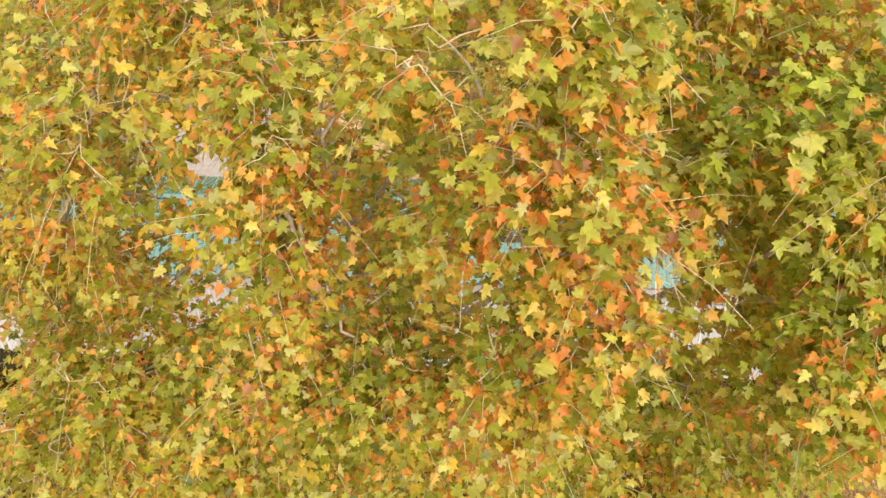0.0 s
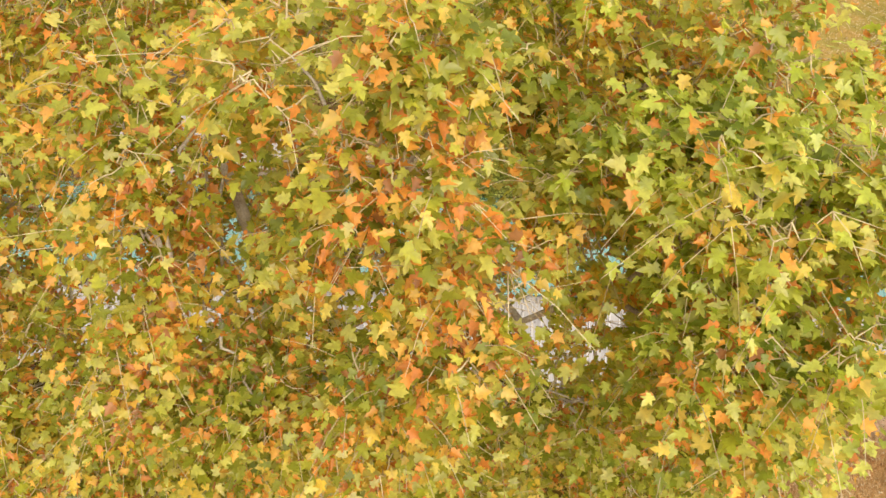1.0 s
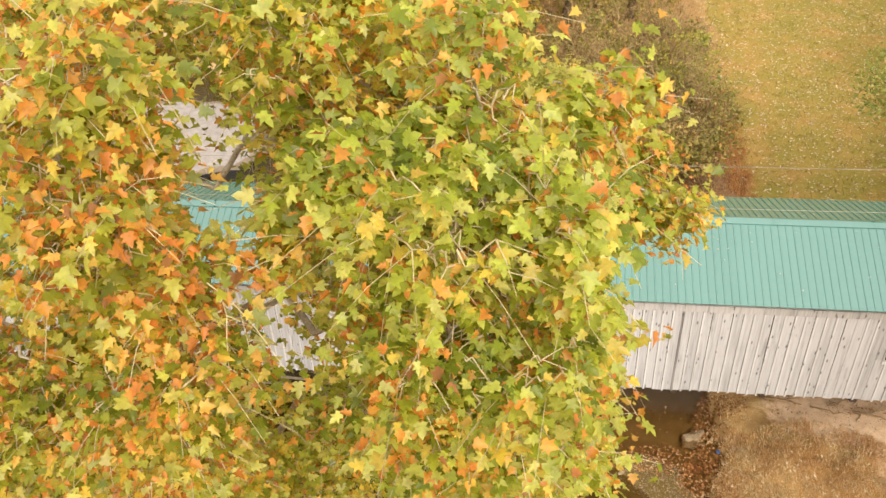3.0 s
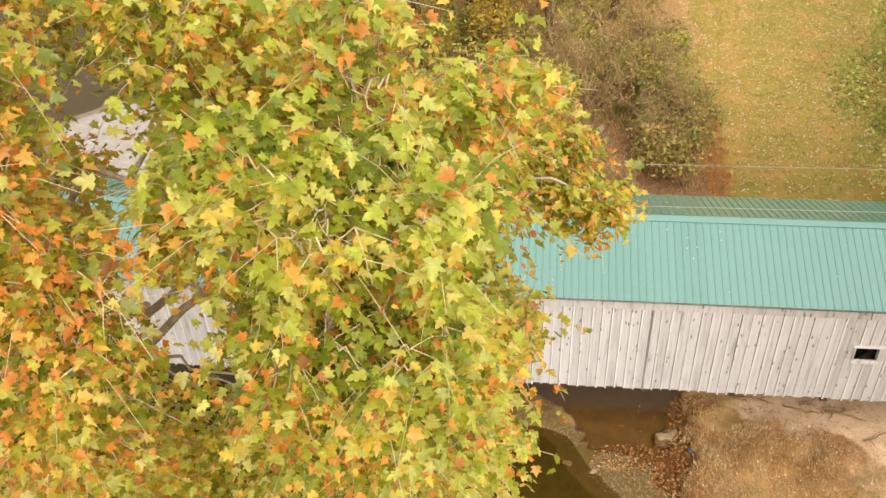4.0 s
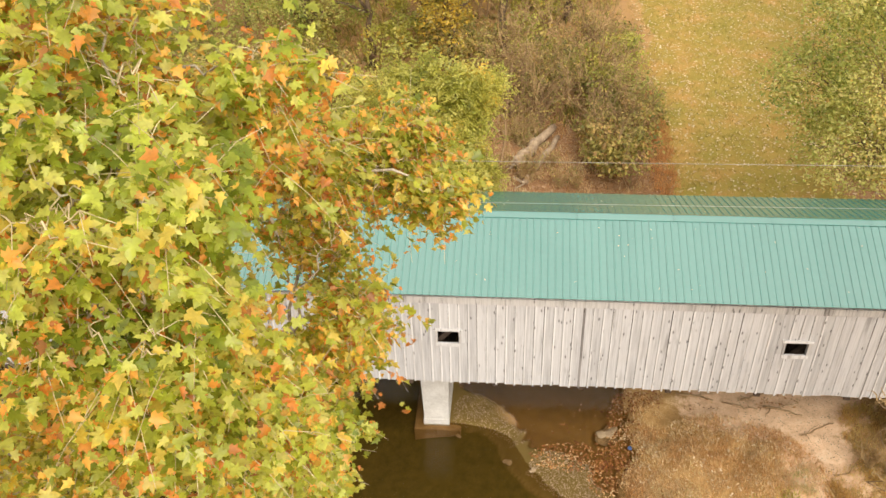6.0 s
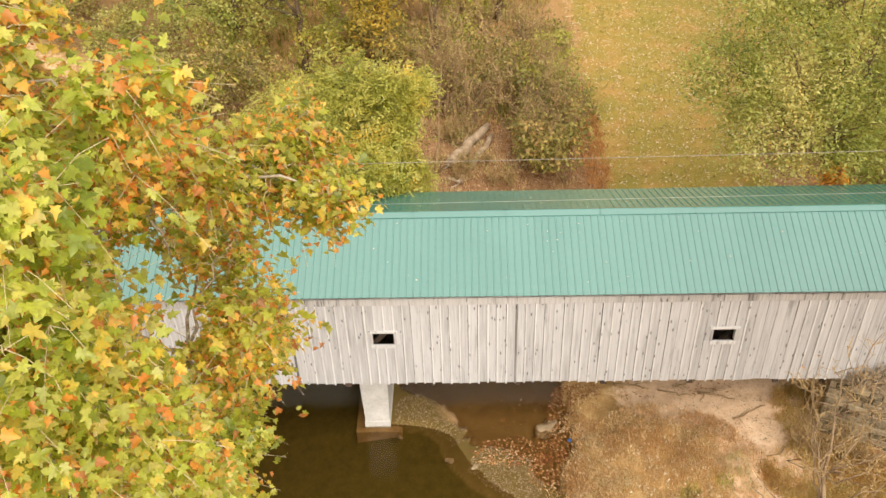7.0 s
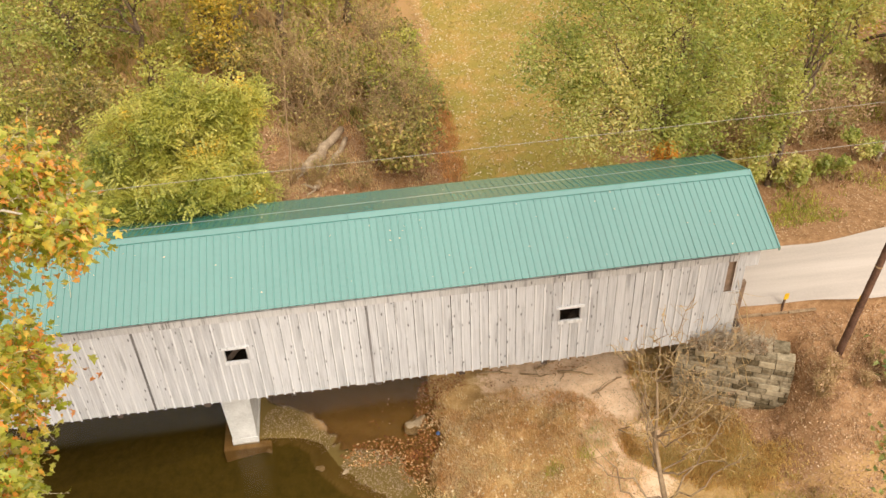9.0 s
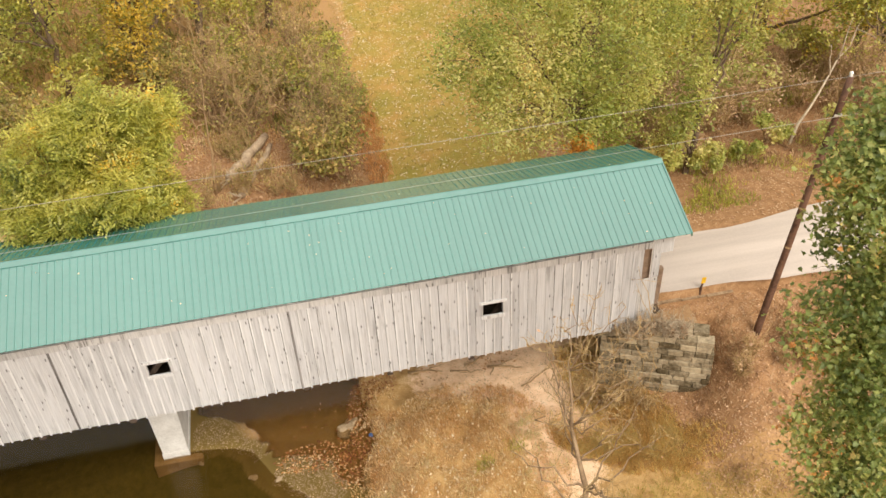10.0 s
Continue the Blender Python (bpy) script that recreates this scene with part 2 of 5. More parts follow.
M_BLUE = plain_mat("blue_plastic", (0.05, 0.09, 0.22), (0.12, 0.18, 0.34), 8.0, 0.4)
M_PALEGREY = plain_mat("pale_grey", (0.33, 0.29, 0.27), (0.50, 0.45, 0.42), 3.0, 0.95, strength=0.6)
M_ROCK = plain_mat("pale_rock", (0.24, 0.16, 0.085), (0.52, 0.40, 0.26), 2.5, 0.9, strength=0.8)


def roof_mat():
    m, nt, b = node_mat("green_metal_roof", 0.22, 0.5)
    v = coords(nt, space="World")
    wide, fine = noise_of(nt, v, 0.45, 4), noise_of(nt, v, 7.0, 4)
    f = maths(nt, "ADD", maths(nt, "MULTIPLY", wide, 0.5), maths(nt, "ADD", maths(nt, "MULTIPLY", fine, 0.3), maths(nt, "MULTIPLY", object_random(nt), 0.2)))
    nt.links.new(ramp(nt, f, [(0.3, (0.050, 0.222, 0.190)), (0.7, (0.074, 0.260, 0.224))]), b.inputs["Base Color"])
    b.inputs["IOR"].default_value = 2.75
    return m


M_ROOF = roof_mat()


def ground_mat():
    """Earth cover by kind: sand, turf, leaf litter, wet bed, and dry grass elsewhere."""
    m, nt, b = node_mat("ground_cover", 0.95, 0.1)
    v = coords(nt, space="World")
    att = nt.nodes.new("ShaderNodeVertexColor")
    att.layer_name = "cover"
    sep = nd(nt, "SeparateColor", Color=att.outputs["Color"])
    big, mid, fine = noise_of(nt, v, 0.55, 4), noise_of(nt, v, 3.2, 5, 0.65), noise_of(nt, v, 22.0, 4, 0.7)
    brk = maths(nt, "MULTIPLY", maths(nt, "SUBTRACT", maths(nt, "ADD", maths(nt, "MULTIPLY", mid, 0.6), maths(nt, "MULTIPLY", fine, 0.4)), 0.5), 1.4)
    f2 = maths(nt, "ADD", maths(nt, "MULTIPLY", mid, 0.55), maths(nt, "MULTIPLY", fine, 0.45))
    straw = ramp(nt, f2, [(0.3, (0.30, 0.165, 0.06)), (0.52, (0.53, 0.335, 0.14)), (0.72, (0.68, 0.49, 0.26))])
    sand = ramp(nt, f2, [(0.3, (0.48, 0.31, 0.18)), (0.5, (0.80, 0.55, 0.35)), (0.7, (0.88, 0.70, 0.50))])
    turf = ramp(nt, maths(nt, "ADD", maths(nt, "MULTIPLY", big, 0.6), maths(nt, "MULTIPLY", f2, 0.4)), [(0.36, (0.29, 0.255, 0.055)), (0.5, (0.385, 0.285, 0.075)), (0.62, (0.50, 0.305, 0.10))])
    litter = ramp(nt, f2, [(0.3, (0.15, 0.078, 0.038)), (0.5, (0.34, 0.19, 0.092)), (0.7, (0.51, 0.32, 0.175))])
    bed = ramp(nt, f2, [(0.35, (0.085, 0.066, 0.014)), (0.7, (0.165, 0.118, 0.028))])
    col = straw
    for ch, c in (("Red", sand), ("Green", turf), ("Blue", litter)):
        w = ramp(nt, maths(nt, "ADD", sep.outputs[ch], brk), [(0.38, (0, 0, 0)), (0.62, (1, 1, 1))])
        col = mixc(nt, w, col, c)
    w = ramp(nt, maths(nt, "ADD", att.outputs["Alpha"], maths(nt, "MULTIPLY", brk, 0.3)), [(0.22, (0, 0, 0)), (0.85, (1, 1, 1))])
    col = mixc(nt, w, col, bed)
    nt.links.new(col, b.inputs["Base Color"])
    bump(nt, b, f2, 0.8, 0.06)
    return m


def water_mat():
    m, nt, b = node_mat("river_water", 0.04, 0.5)
    nt.nodes.remove(b)
    v = coords(nt, space="World")
    h = maths(nt, "ADD", noise_of(nt, v, 0.9, 3), maths(nt, "MULTIPLY", noise_of(nt, v, 5.0, 2), 0.25))
    bp = nd(nt, "Bump", Strength=0.10, Distance=0.02, Height=h)
    clear = nd(nt, "BsdfTransparent", Color=(0.94, 0.87, 0.74, 1))
    gloss = nd(nt, "BsdfGlossy", Color=(1, 1, 1, 1), Roughness=0.10, Normal=bp.outputs[0])
    fres = nd(nt, "Fresnel", IOR=1.33, Normal=bp.outputs[0])
    mx = nd(nt, "MixShader", Fac=fres.outputs[0])
    nt.links.new(clear.outputs[0], mx.inputs[1])
    nt.links.new(gloss.outputs[0], mx.inputs[2])
    nt.links.new(mx.outputs[0], nt.nodes["Material Output"].inputs[0])
    return m


M_GROUND, M_WATER = ground_mat(), water_mat()


# ---------------------------------------------------------------- mesh helpers
def mesh_from(name, verts, faces, mats, smooth=False):
    """A mesh from arrays: faces is one array (all alike) or a list of tuples."""
    me = bpy.data.meshes.new(name)
    verts = np.asarray(verts, np.float32)
    if isinstance(faces, np.ndarray):
        n, k = faces.shape
        me.vertices.add(len(verts))
        me.vertices.foreach_set("co", verts.ravel())
        me.loops.add(n * k)
        me.loops.foreach_set("vertex_index", faces.astype(np.int32).ravel())
        me.polygons.add(n)
        me.polygons.foreach_set("loop_start", np.arange(0, n * k, k, dtype=np.int32))
        me.update(calc_edges=True)
    else:
        me.from_pydata([tuple(v) for v in verts], [], [tuple(f) for f in faces])
        me.update()
    me.materials.append(mats)
    if smooth:
        me.polygons.foreach_set("use_smooth", np.ones(len(me.polygons), bool))
    return me


def put(name, me, parent=None, label="", at=None, kind=""):
    ob = new(name, me)
    if at is not None:
        ob.matrix_basis = at
    if parent is not None:
        ob.parent = parent
    return tagged(ob, label, kind=kind)


class Soup:
    """Collects pieces of geometry for one mesh."""

    def __init__(self):
        self.v, self.f, self.n = [], [], 0

    def add(self, v, f):
        self.v.append(np.asarray(v, float))
        self.f += [tuple(int(i) + self.n for i in q) for q in f]
        self.n += len(v)
        return self

    def box(self, x0, x1, y0, y1, z0, z1, bev=0.0):
        if bev:
            bm = bmesh.new()
            bmesh.ops.create_cube(bm, size=1, matrix=Matrix.Translation(((x0 + x1) / 2, (y0 + y1) / 2, (z0 + z1) / 2)) @ Matrix.Diagonal((x1 - x0, y1 - y0, z1 - z0, 1)))
            bmesh.ops.bevel(bm, geom=bm.edges[:], offset=bev, segments=1, affect="EDGES")
            bm.verts.index_update()
            self.add([v.co for v in bm.verts], [[v.index for v in f.verts] for f in bm.faces])
            bm.free()
            return self
        return self.add([(x, y, z) for x in (x0, x1) for y in (y0, y1) for z in (z0, z1)],
                        [(0, 1, 3, 2), (4, 6, 7, 5), (0, 4, 5, 1), (2, 3, 7, 6), (0, 2, 6, 4), (1, 5, 7, 3)])

    def tube(self, pts, radii, sides=6, cap=True):
        pts = np.asarray(pts, float)
        k = len(pts)
        tang = np.gradient(pts, axis=0)
        tang /= np.linalg.norm(tang, axis=1)[:, None] + 1e-9
        ref = np.array([0.13, 0.97, 0.21]) if abs(tang[0][2]) > 0.7 else np.array([0.05, 0.1, 0.99])
        a = np.cross(tang, ref)
        a /= np.linalg.norm(a, axis=1)[:, None] + 1e-9
        b = np.cross(tang, a)
        ang = np.arange(sides) * 2 * np.pi / sides
        ring = pts[:, None] + np.asarray(radii, float)[:, None, None] * (np.cos(ang)[None, :, None] * a[:, None] + np.sin(ang)[None, :, None] * b[:, None])
        f = [(i * sides + j, i * sides + (j + 1) % sides, (i + 1) * sides + (j + 1) % sides, (i + 1) * sides + j) for i in range(k - 1) for j in range(sides)]
        if cap:
            f += [tuple(range(sides))[::-1], tuple((k - 1) * sides + j for j in range(sides))]
        return self.add(ring.reshape(-1, 3), f)

    def mesh(self, name, mat, smooth=False):
        return mesh_from(name, np.concatenate(self.v), self.f, mat, smooth)


def thing(name, at, label, category, group="", kind=""):
    ob = new(name)
    ob.empty_display_size = 0.2
    ob.matrix_basis = at
    return tagged(ob, label, category, group, kind)


def wander(rng, a, b, n, wob):
    """A crooked line from a to b."""
    t = np.linspace(0, 1, n)[:, None]
    p = np.asarray(a, float) * (1 - t) + np.asarray(b, float) * t
    off = rng.normal(0, wob, (n, 3)) * np.sin(np.pi * t)
    return p + off


def turns(rng, n, droop=0.0, tilt=1.2, face=None):
    """n random leaf turns: columns are the leaf's width, length and normal; face leans the normals outwards."""
    az_ = rng.uniform(0, 2 * np.pi, n)
    nz = np.stack([rng.normal(0, tilt, n), rng.normal(0, tilt, n), np.ones(n)], 1)
    if face is not None:
        nz += face
    nz /= np.linalg.norm(nz, axis=1)[:, None]
    d = np.stack([np.cos(az_), np.sin(az_), np.full(n, -droop)], 1)
    d -= (d * nz).sum(1)[:, None] * nz
    d /= np.linalg.norm(d, axis=1)[:, None]
    return np.stack([np.cross(d, nz), d, nz], 2)


def scatter(template_v, template_f, pos, rot, size):
    """All copies of a small leaf in one pair of arrays."""
    v = np.einsum("nij,kj->nki", rot * size[:, None, None], template_v) + pos[:, None]
    k = len(template_v)
    f = (template_f[None] + (np.arange(len(pos)) * k)[:, None, None]).reshape(-1, template_f.shape[1])
    return v.reshape(-1, 3), f


# a lobed leaf with five points, folded along its rib; the stalk end at the origin
half = [(0.0, 0.02), (0.20, -0.06), (0.50, 0.10), (0.31, 0.26), (0.55, 0.52), (0.26, 0.55), (0.0, 1.0)]
LOBED_V = np.array([(0, 0.30, -0.05)] + [(x, y, 0.42 * x * x + 0.05 * x - 0.45 * max(y - 0.40, 0) ** 2) for x, y in half] + [(-x, y, 0.60 * x * x + 0.03 * x - 0.45 * max(y - 0.40, 0) ** 2) for x, y in half[1:-1][::-1]])
LOBED_F = np.array([(0, i, i % 12 + 1) for i in range(1, 13)])
# the big summer leaf: five toothed lobes, cupped, its edges drooping
half = [(0.0, 0.0), (0.17, -0.09), (0.50, 0.06), (0.37, 0.19), (0.31, 0.29), (0.63, 0.55), (0.43, 0.56), (0.23, 0.54), (0.25, 0.72), (0.0, 1.04)]
SYC_V = np.array([(0, 0.33, -0.02)] + [(x, y, 0.22 * x - 0.75 * x * x - 0.40 * max(y - 0.40, 0) ** 2) for x, y in half] + [(-x, y, 0.30 * x - 0.30 * x * x - 0.40 * max(y - 0.40, 0) ** 2) for x, y in half[1:-1][::-1]])
SYC_F = np.array([(0, i, i % 18 + 1) for i in range(1, 19)])
OVAL_V = np.array([(0, 0, 0), (0.26, 0.35, 0.05), (0.20, 0.72, 0.03), (0, 1.0, -0.08), (-0.2, 0.72, 0.03), (-0.26, 0.35, 0.05)])
OVAL_F = np.array([(0, 1, 5), (1, 4, 5), (1, 2, 4), (2, 3, 4)])
BLADE_V = np.array([(-0.5, 0, 0), (0.5, 0, 0), (0.3, 0.1, 0.55), (0.0, 0.35, 1.0)])
BLADE_F = np.array([(0, 1, 2), (0, 2, 3)])
PINNATE = [(0.0, 0.55, 0.9)] + [(s * 0.24, 0.10 + 0.22 * i, s * 58) for i in range(4) for s in (1, -1)]


def in_lobes(rng, lobes, n, shell=0.55):
    """n points in a set of round lobes (x, y, z, radius[, flatten]), most near their skins."""
    lob = np.array(lobes, float)
    w = lob[:, 3]
    k = rng.choice(len(lob), n, p=w / w.sum())
    d = rng.normal(size=(n, 3))
    d /= np.linalg.norm(d, axis=1)[:, None]
    r = rng.uniform(shell, 1.0, n) ** 0.6
    return lob[k, :3] + d * (lob[k, 3] * r)[:, None] * np.array([1, 1, 0.85]), k


# ---------------------------------------------------------------- ground
BANK_Y = np.array([-80, -14, -6, -2.3, -1.0, 0.35, 0.75, 0.95, 1.15, 3.0, 6.0, 12.0, 21.0, 29.0, 45.0, 90.0])
BANK_X = np.array([26, 12.5, 7.4, 4.6, 3.4, 2.6, 2.0, 1.2, 0.1, -0.3, -2.0, -7.0, -13.5, -21.0, -38.0, -80.0])


def sstep(x, a, b):
    t = np.clip((x - a) / (b - a), 0, 1)
    return t * t * (3 - 2 * t)


def wobble(x, y, s, seed=0.0):
    return np.sin(x * s + 1.3 * np.sin(y * s * 0.7 + seed) + seed) * np.cos(y * s * 0.9 + 1.7 * np.sin(x * s * 0.6 - seed)) 


def bank(x, y):
    """Metres to the right of the river's edge (minus: in the river)."""
    return (x - np.interp(y, BANK_Y, BANK_X) + 0.16 * wobble(x, y, 1.7, 2.0) + 0.10 * wobble(x, y, 4.1, 1.0)) * 0.78


def blob(x, y, cx, cy, rx, ry):
    return np.exp(-(((x - cx) / rx) ** 2 + ((y - cy) / ry) ** 2) ** 1.5)


def pool_at(x, y):
    """How far a place lies inside the shallow pool beside the gravel bar, 0 to 1."""
    w = 0.22 * wobble(x, y, 2.6, 4.0) + 0.16 * wobble(x, y, 6.1, 1.0)
    xl = np.interp(y, (-2.6, -1.5, -0.65, 0.0, 0.1, 0.75, 1.6, 2.35, 2.7, 5.0), (6.0, 5.4, 5.1, 3.9, 3.1, 2.75, 2.2, 1.6, 0.7, 0.2)) + w
    xr = np.interp(y, (-2.6, -1.6, 0.0, 0.9, 2.5, 5.0), (6.3, 6.35, 6.9, 7.1, 6.9, 6.2)) + w
    return sstep(x, xl - 0.2, xl + 0.45) * (1 - sstep(x, xr - 0.45, xr + 0.15)) * sstep(y, -2.5, -1.7) * (1 - sstep(y, 4.5, 7.0))


def height(x, y):
    x, y = np.asarray(x, float), np.asarray(y, float)
    d = bank(x, y)
    wide = d + 21.0
    z = np.where(d < 0, -1.5 * (1 - np.exp(d * 0.28)), 0.01 + 0.05 * np.minimum(d, 1.2))
    land = sstep(d, 1.6, 6.0) * 0.28 + sstep(d, 8.0, 16.0) * 0.55
    z = np.where(d > 0, z + land, z)
    z = np.where(y > 6, np.where(d > 0, np.maximum(z, np.minimum(1.1 + 0.015 * (y - 15), 0.05 + 0.34 * d)), z), z)
    mound = np.minimum(1.15 * blob(x + 0.35 * wobble(x, y, 1.1), y + 0.4 * wobble(y, x, 1.3, 1.0), 9.9, -2.2, 3.1, 2.9), 1.0) * (0.85 + 0.22 * wobble(x, y, 1.9, 3.0))
    z = z + 0.75 * mound + 0.2 * blob(x, y, 13, 1.8, 3, 2)
    z = np.where(d > 0, z + (0.05 + 0.04 * wobble(x, y, 3.4, 5.0)) * sstep(d, 0.1, 0.7), z)
    z = z + (-0.30 - z) * pool_at(x, y)
    # the road's bank at the right-hand end of the bridge
    u = sstep(x, 15.6, 17.4)
    near = np.where(y > 0.8, 3.8, 3.25 - 0.42 * np.maximum(0.75 - y, 0))
    far = 3.75 - 0.12 * np.maximum(y - 4.6, 0) - 0.05 * np.maximum(y - 10, 0)
    road = np.where(y < 2, near, far)
    z = np.maximum(z, z + u * np.maximum(road - z, 0) * np.where(y < 0.2, sstep(x, 18.3, 20.2), 1.0))
    # the near point of the other bank, under the sycamore
    point = np.minimum(1.3 * blob(x, y, -8.0, -17.0, 9.0, 8.5), 1.0)
    z = z + np.maximum(1.6 - z, 0) * point
    # the other bank
    z = np.where(wide < 0, np.maximum(z, np.minimum(-1.5 - 0.5 * wide, 3.6)), z)
    z = z + 0.04 * wobble(x, y, 2.3) * sstep(d, 0.3, 3) + 0.03 * wobble(x, y, 5.1, 1.0) * sstep(d, 0.5, 3)
    return np.where((x > 17.0) & (y > 0.5) & (y < 4.4), np.minimum(z, 3.78), z)


def axis_steps(cuts, steps, far):
    """Grid lines: a step of its own between each two cuts, growing steps out to the horizon."""
    mid = np.concatenate([np.arange(a, b - step / 2, step) for a, b, step in zip(cuts, cuts[1:], steps)] + [[cuts[-1]]])
    out = np.cumsum(steps[0] * 1.35 ** np.arange(1, 60))
    out = out[out < far]
    return np.concatenate([cuts[0] - out[::-1], mid, cuts[-1] + out])


def build_ground():
    xs, ys = axis_steps((-26, -2, 9, 34), (0.35, 0.12, 0.30), 900), axis_steps((-9, -5, 4, 46), (0.25, 0.12, 0.35), 900)
    gx, gy = np.meshgrid(xs, ys)
    gz = height(gx, gy)
    nx, ny = len(xs), len(ys)
    i = np.arange(nx * ny).reshape(ny, nx)
    f = np.stack([i[:-1, :-1], i[:-1, 1:], i[1:, 1:], i[1:, :-1]], -1).reshape(-1, 4)
    me = mesh_from("ground", np.stack([gx, gy, gz], -1).reshape(-1, 3), f, M_GROUND, True)
    d = bank(gx, gy)
    sand = np.maximum(0.08 * sstep(d, -0.25, 0.1) * (1 - sstep(d, 1.9, 3.0)), blob(gx, gy, 11.9, 1.8, 3.4, 1.7) * 1.2)
    sand = np.maximum(sand, blob(gx, gy, 13.1, -1.6, 1.7, 3.6) * 1.0) * (gy < 8)
    sand = np.maximum(sand, 0.45 * (gy > 8) * sstep(d, -1, 0.3) * (1 - sstep(d, 1.0, 2.5)))
    turf = (gy > 8) * sstep(gx - 0.03 * (gy - 18) + 0.5 * wobble(gx, gy, 0.8), 9.3, 10.4) * (1 - sstep(gx - 0.35 * (gy - 12) - 0.9 * np.clip(gy - 22, 0, 12), 21, 27))
    turf = np.maximum(turf, 0.5 * blob(gx, gy, 18.0, -6.0, 4.5, 2.6))
    turf = np.maximum(turf, blob(gx, gy, 30.5, 18.0, 5.0, 4.0))
    litter = sstep(gx, 16.4, 17.8) * sstep(gy, -5.5, -3.0) * 0.9 * (1 - turf * sstep(gy, 16, 21))
    litter = np.maximum(litter, sstep(gx, 15.8, 18.0) * sstep(gy, -12.0, -8.0) * (gy < 0) * 0.5)
    litter = np.maximum(litter, (gy > 6) * sstep(d, 2.5, 5) * (1 - turf) * (0.85 - 0.36 * sstep(gy, 20, 26)))
    litter = np.maximum(litter, 0.62 * (gy < -6) * (gx < 6) * sstep(gz, 0.0, 0.5))
    pool = pool_at(gx, gy)
    litter = np.maximum(litter, pool * 0.38)
    litter = np.maximum(litter, 0.50 * (gy < 6) * sstep(d, -0.25, 0.1) * (1 - sstep(d, 1.9, 3.0)))
    bed = np.maximum((1 - sstep(gz, -0.34, 0.05)) * (1 - pool), 0.46 * pool)
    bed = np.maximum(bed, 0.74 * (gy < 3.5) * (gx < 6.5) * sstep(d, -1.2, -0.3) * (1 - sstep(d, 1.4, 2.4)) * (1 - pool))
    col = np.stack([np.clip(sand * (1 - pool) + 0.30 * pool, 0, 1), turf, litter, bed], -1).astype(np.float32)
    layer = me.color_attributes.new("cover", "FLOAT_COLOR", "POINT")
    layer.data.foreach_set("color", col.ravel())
    put("ground", me, label="river bank of sand, dry grass and fallen leaves", kind="structure")["category"] = "ground"
    w = mesh_from("river", [(-900, -900, 0), (30, -900, 0), (14, -20, 0), (14, 8, 0), (14, 60, 0), (-60, 900, 0), (-900, 900, 0)], [(0, 1, 2, 3, 4, 5, 6)], M_WATER)
    put("water", w, label="still olive-brown river water", kind="structure")["category"] = "river"
    # the road on its bank
    n = 40
    rx = np.concatenate([np.linspace(17.0, 30, n), [60, 200, 600]])
    y0 = 0.95 - 0.09 * np.maximum(rx - 19, 0).clip(0, 12) + 0.05 * np.sin(rx * 1.9)
    y1 = 4.0 + 0.05 * np.sin(rx * 1.3) + 0.12 * np.maximum(rx - 22, 0).clip(0, 20)
    rows, q = [], 9
    for k in range(q):
        t = k / (q - 1)
        rows.append(np.stack([rx, y0 + (y1 - y0) * t, 3.80 + 0.07 * np.sin(np.pi * t) * np.ones_like(rx)], -1))
    v = np.concatenate(rows)
    m = len(rx)
    f = np.array([(k * m + j, k * m + j + 1, (k + 1) * m + j + 1, (k + 1) * m + j) for k in range(q - 1) for j in range(m - 1)])
    put("road", mesh_from("road", v, f, M_ROAD, True), label="pale worn single-lane road", kind="structure")["category"] = "road"

    # a low pale grey patch upstream
    t, r = np.meshgrid(np.linspace(0, 2 * np.pi, 49)[:-1], np.linspace(0, 1, 9))
    gx, gy = -21.0 + 6.4 * r * np.cos(t), 21.0 + 4.6 * r * np.sin(t)
    gx, gy = gx + 0.5 * r * wobble(gx, gy, 1.1), gy + 0.4 * r * wobble(gy, gx, 1.3, 2.0)
    gz = 0.26 * (1 - r ** 2.2) - 0.05 + 0.04 * wobble(gx, gy, 2.1) * (1 - r)
    i = np.arange(9 * 48).reshape(9, 48)
    f = np.stack([i[:-1], i[1:], np.roll(i, -1, 1)[1:], np.roll(i, -1, 1)[:-1]], -1).reshape(-1, 4)
    put("pale_patch", mesh_from("pale_patch", np.stack([gx, gy, gz], -1).reshape(-1, 3), f, M_PALEGREY, True), label="low pale grey patch in the river", kind="structure")["category"] = "ground"


build_ground()


# ---------------------------------------------------------------- covered bridge
X0, X1 = -31.0, 16.55                   # the siding's ends
WALL_T, WALL_B = 7.16, 3.34
EAVE_Y, EAVE_Z, RIDGE_Y, RIDGE_Z, BACK_Y = -0.34, 7.43, 2.57, 8.56, 5.48
PITCH = 0.3048
WINDOWS = [(0.0, 0.72), (11.0, 11.72)]
WIN_B, WIN_T = 5.15, 5.67


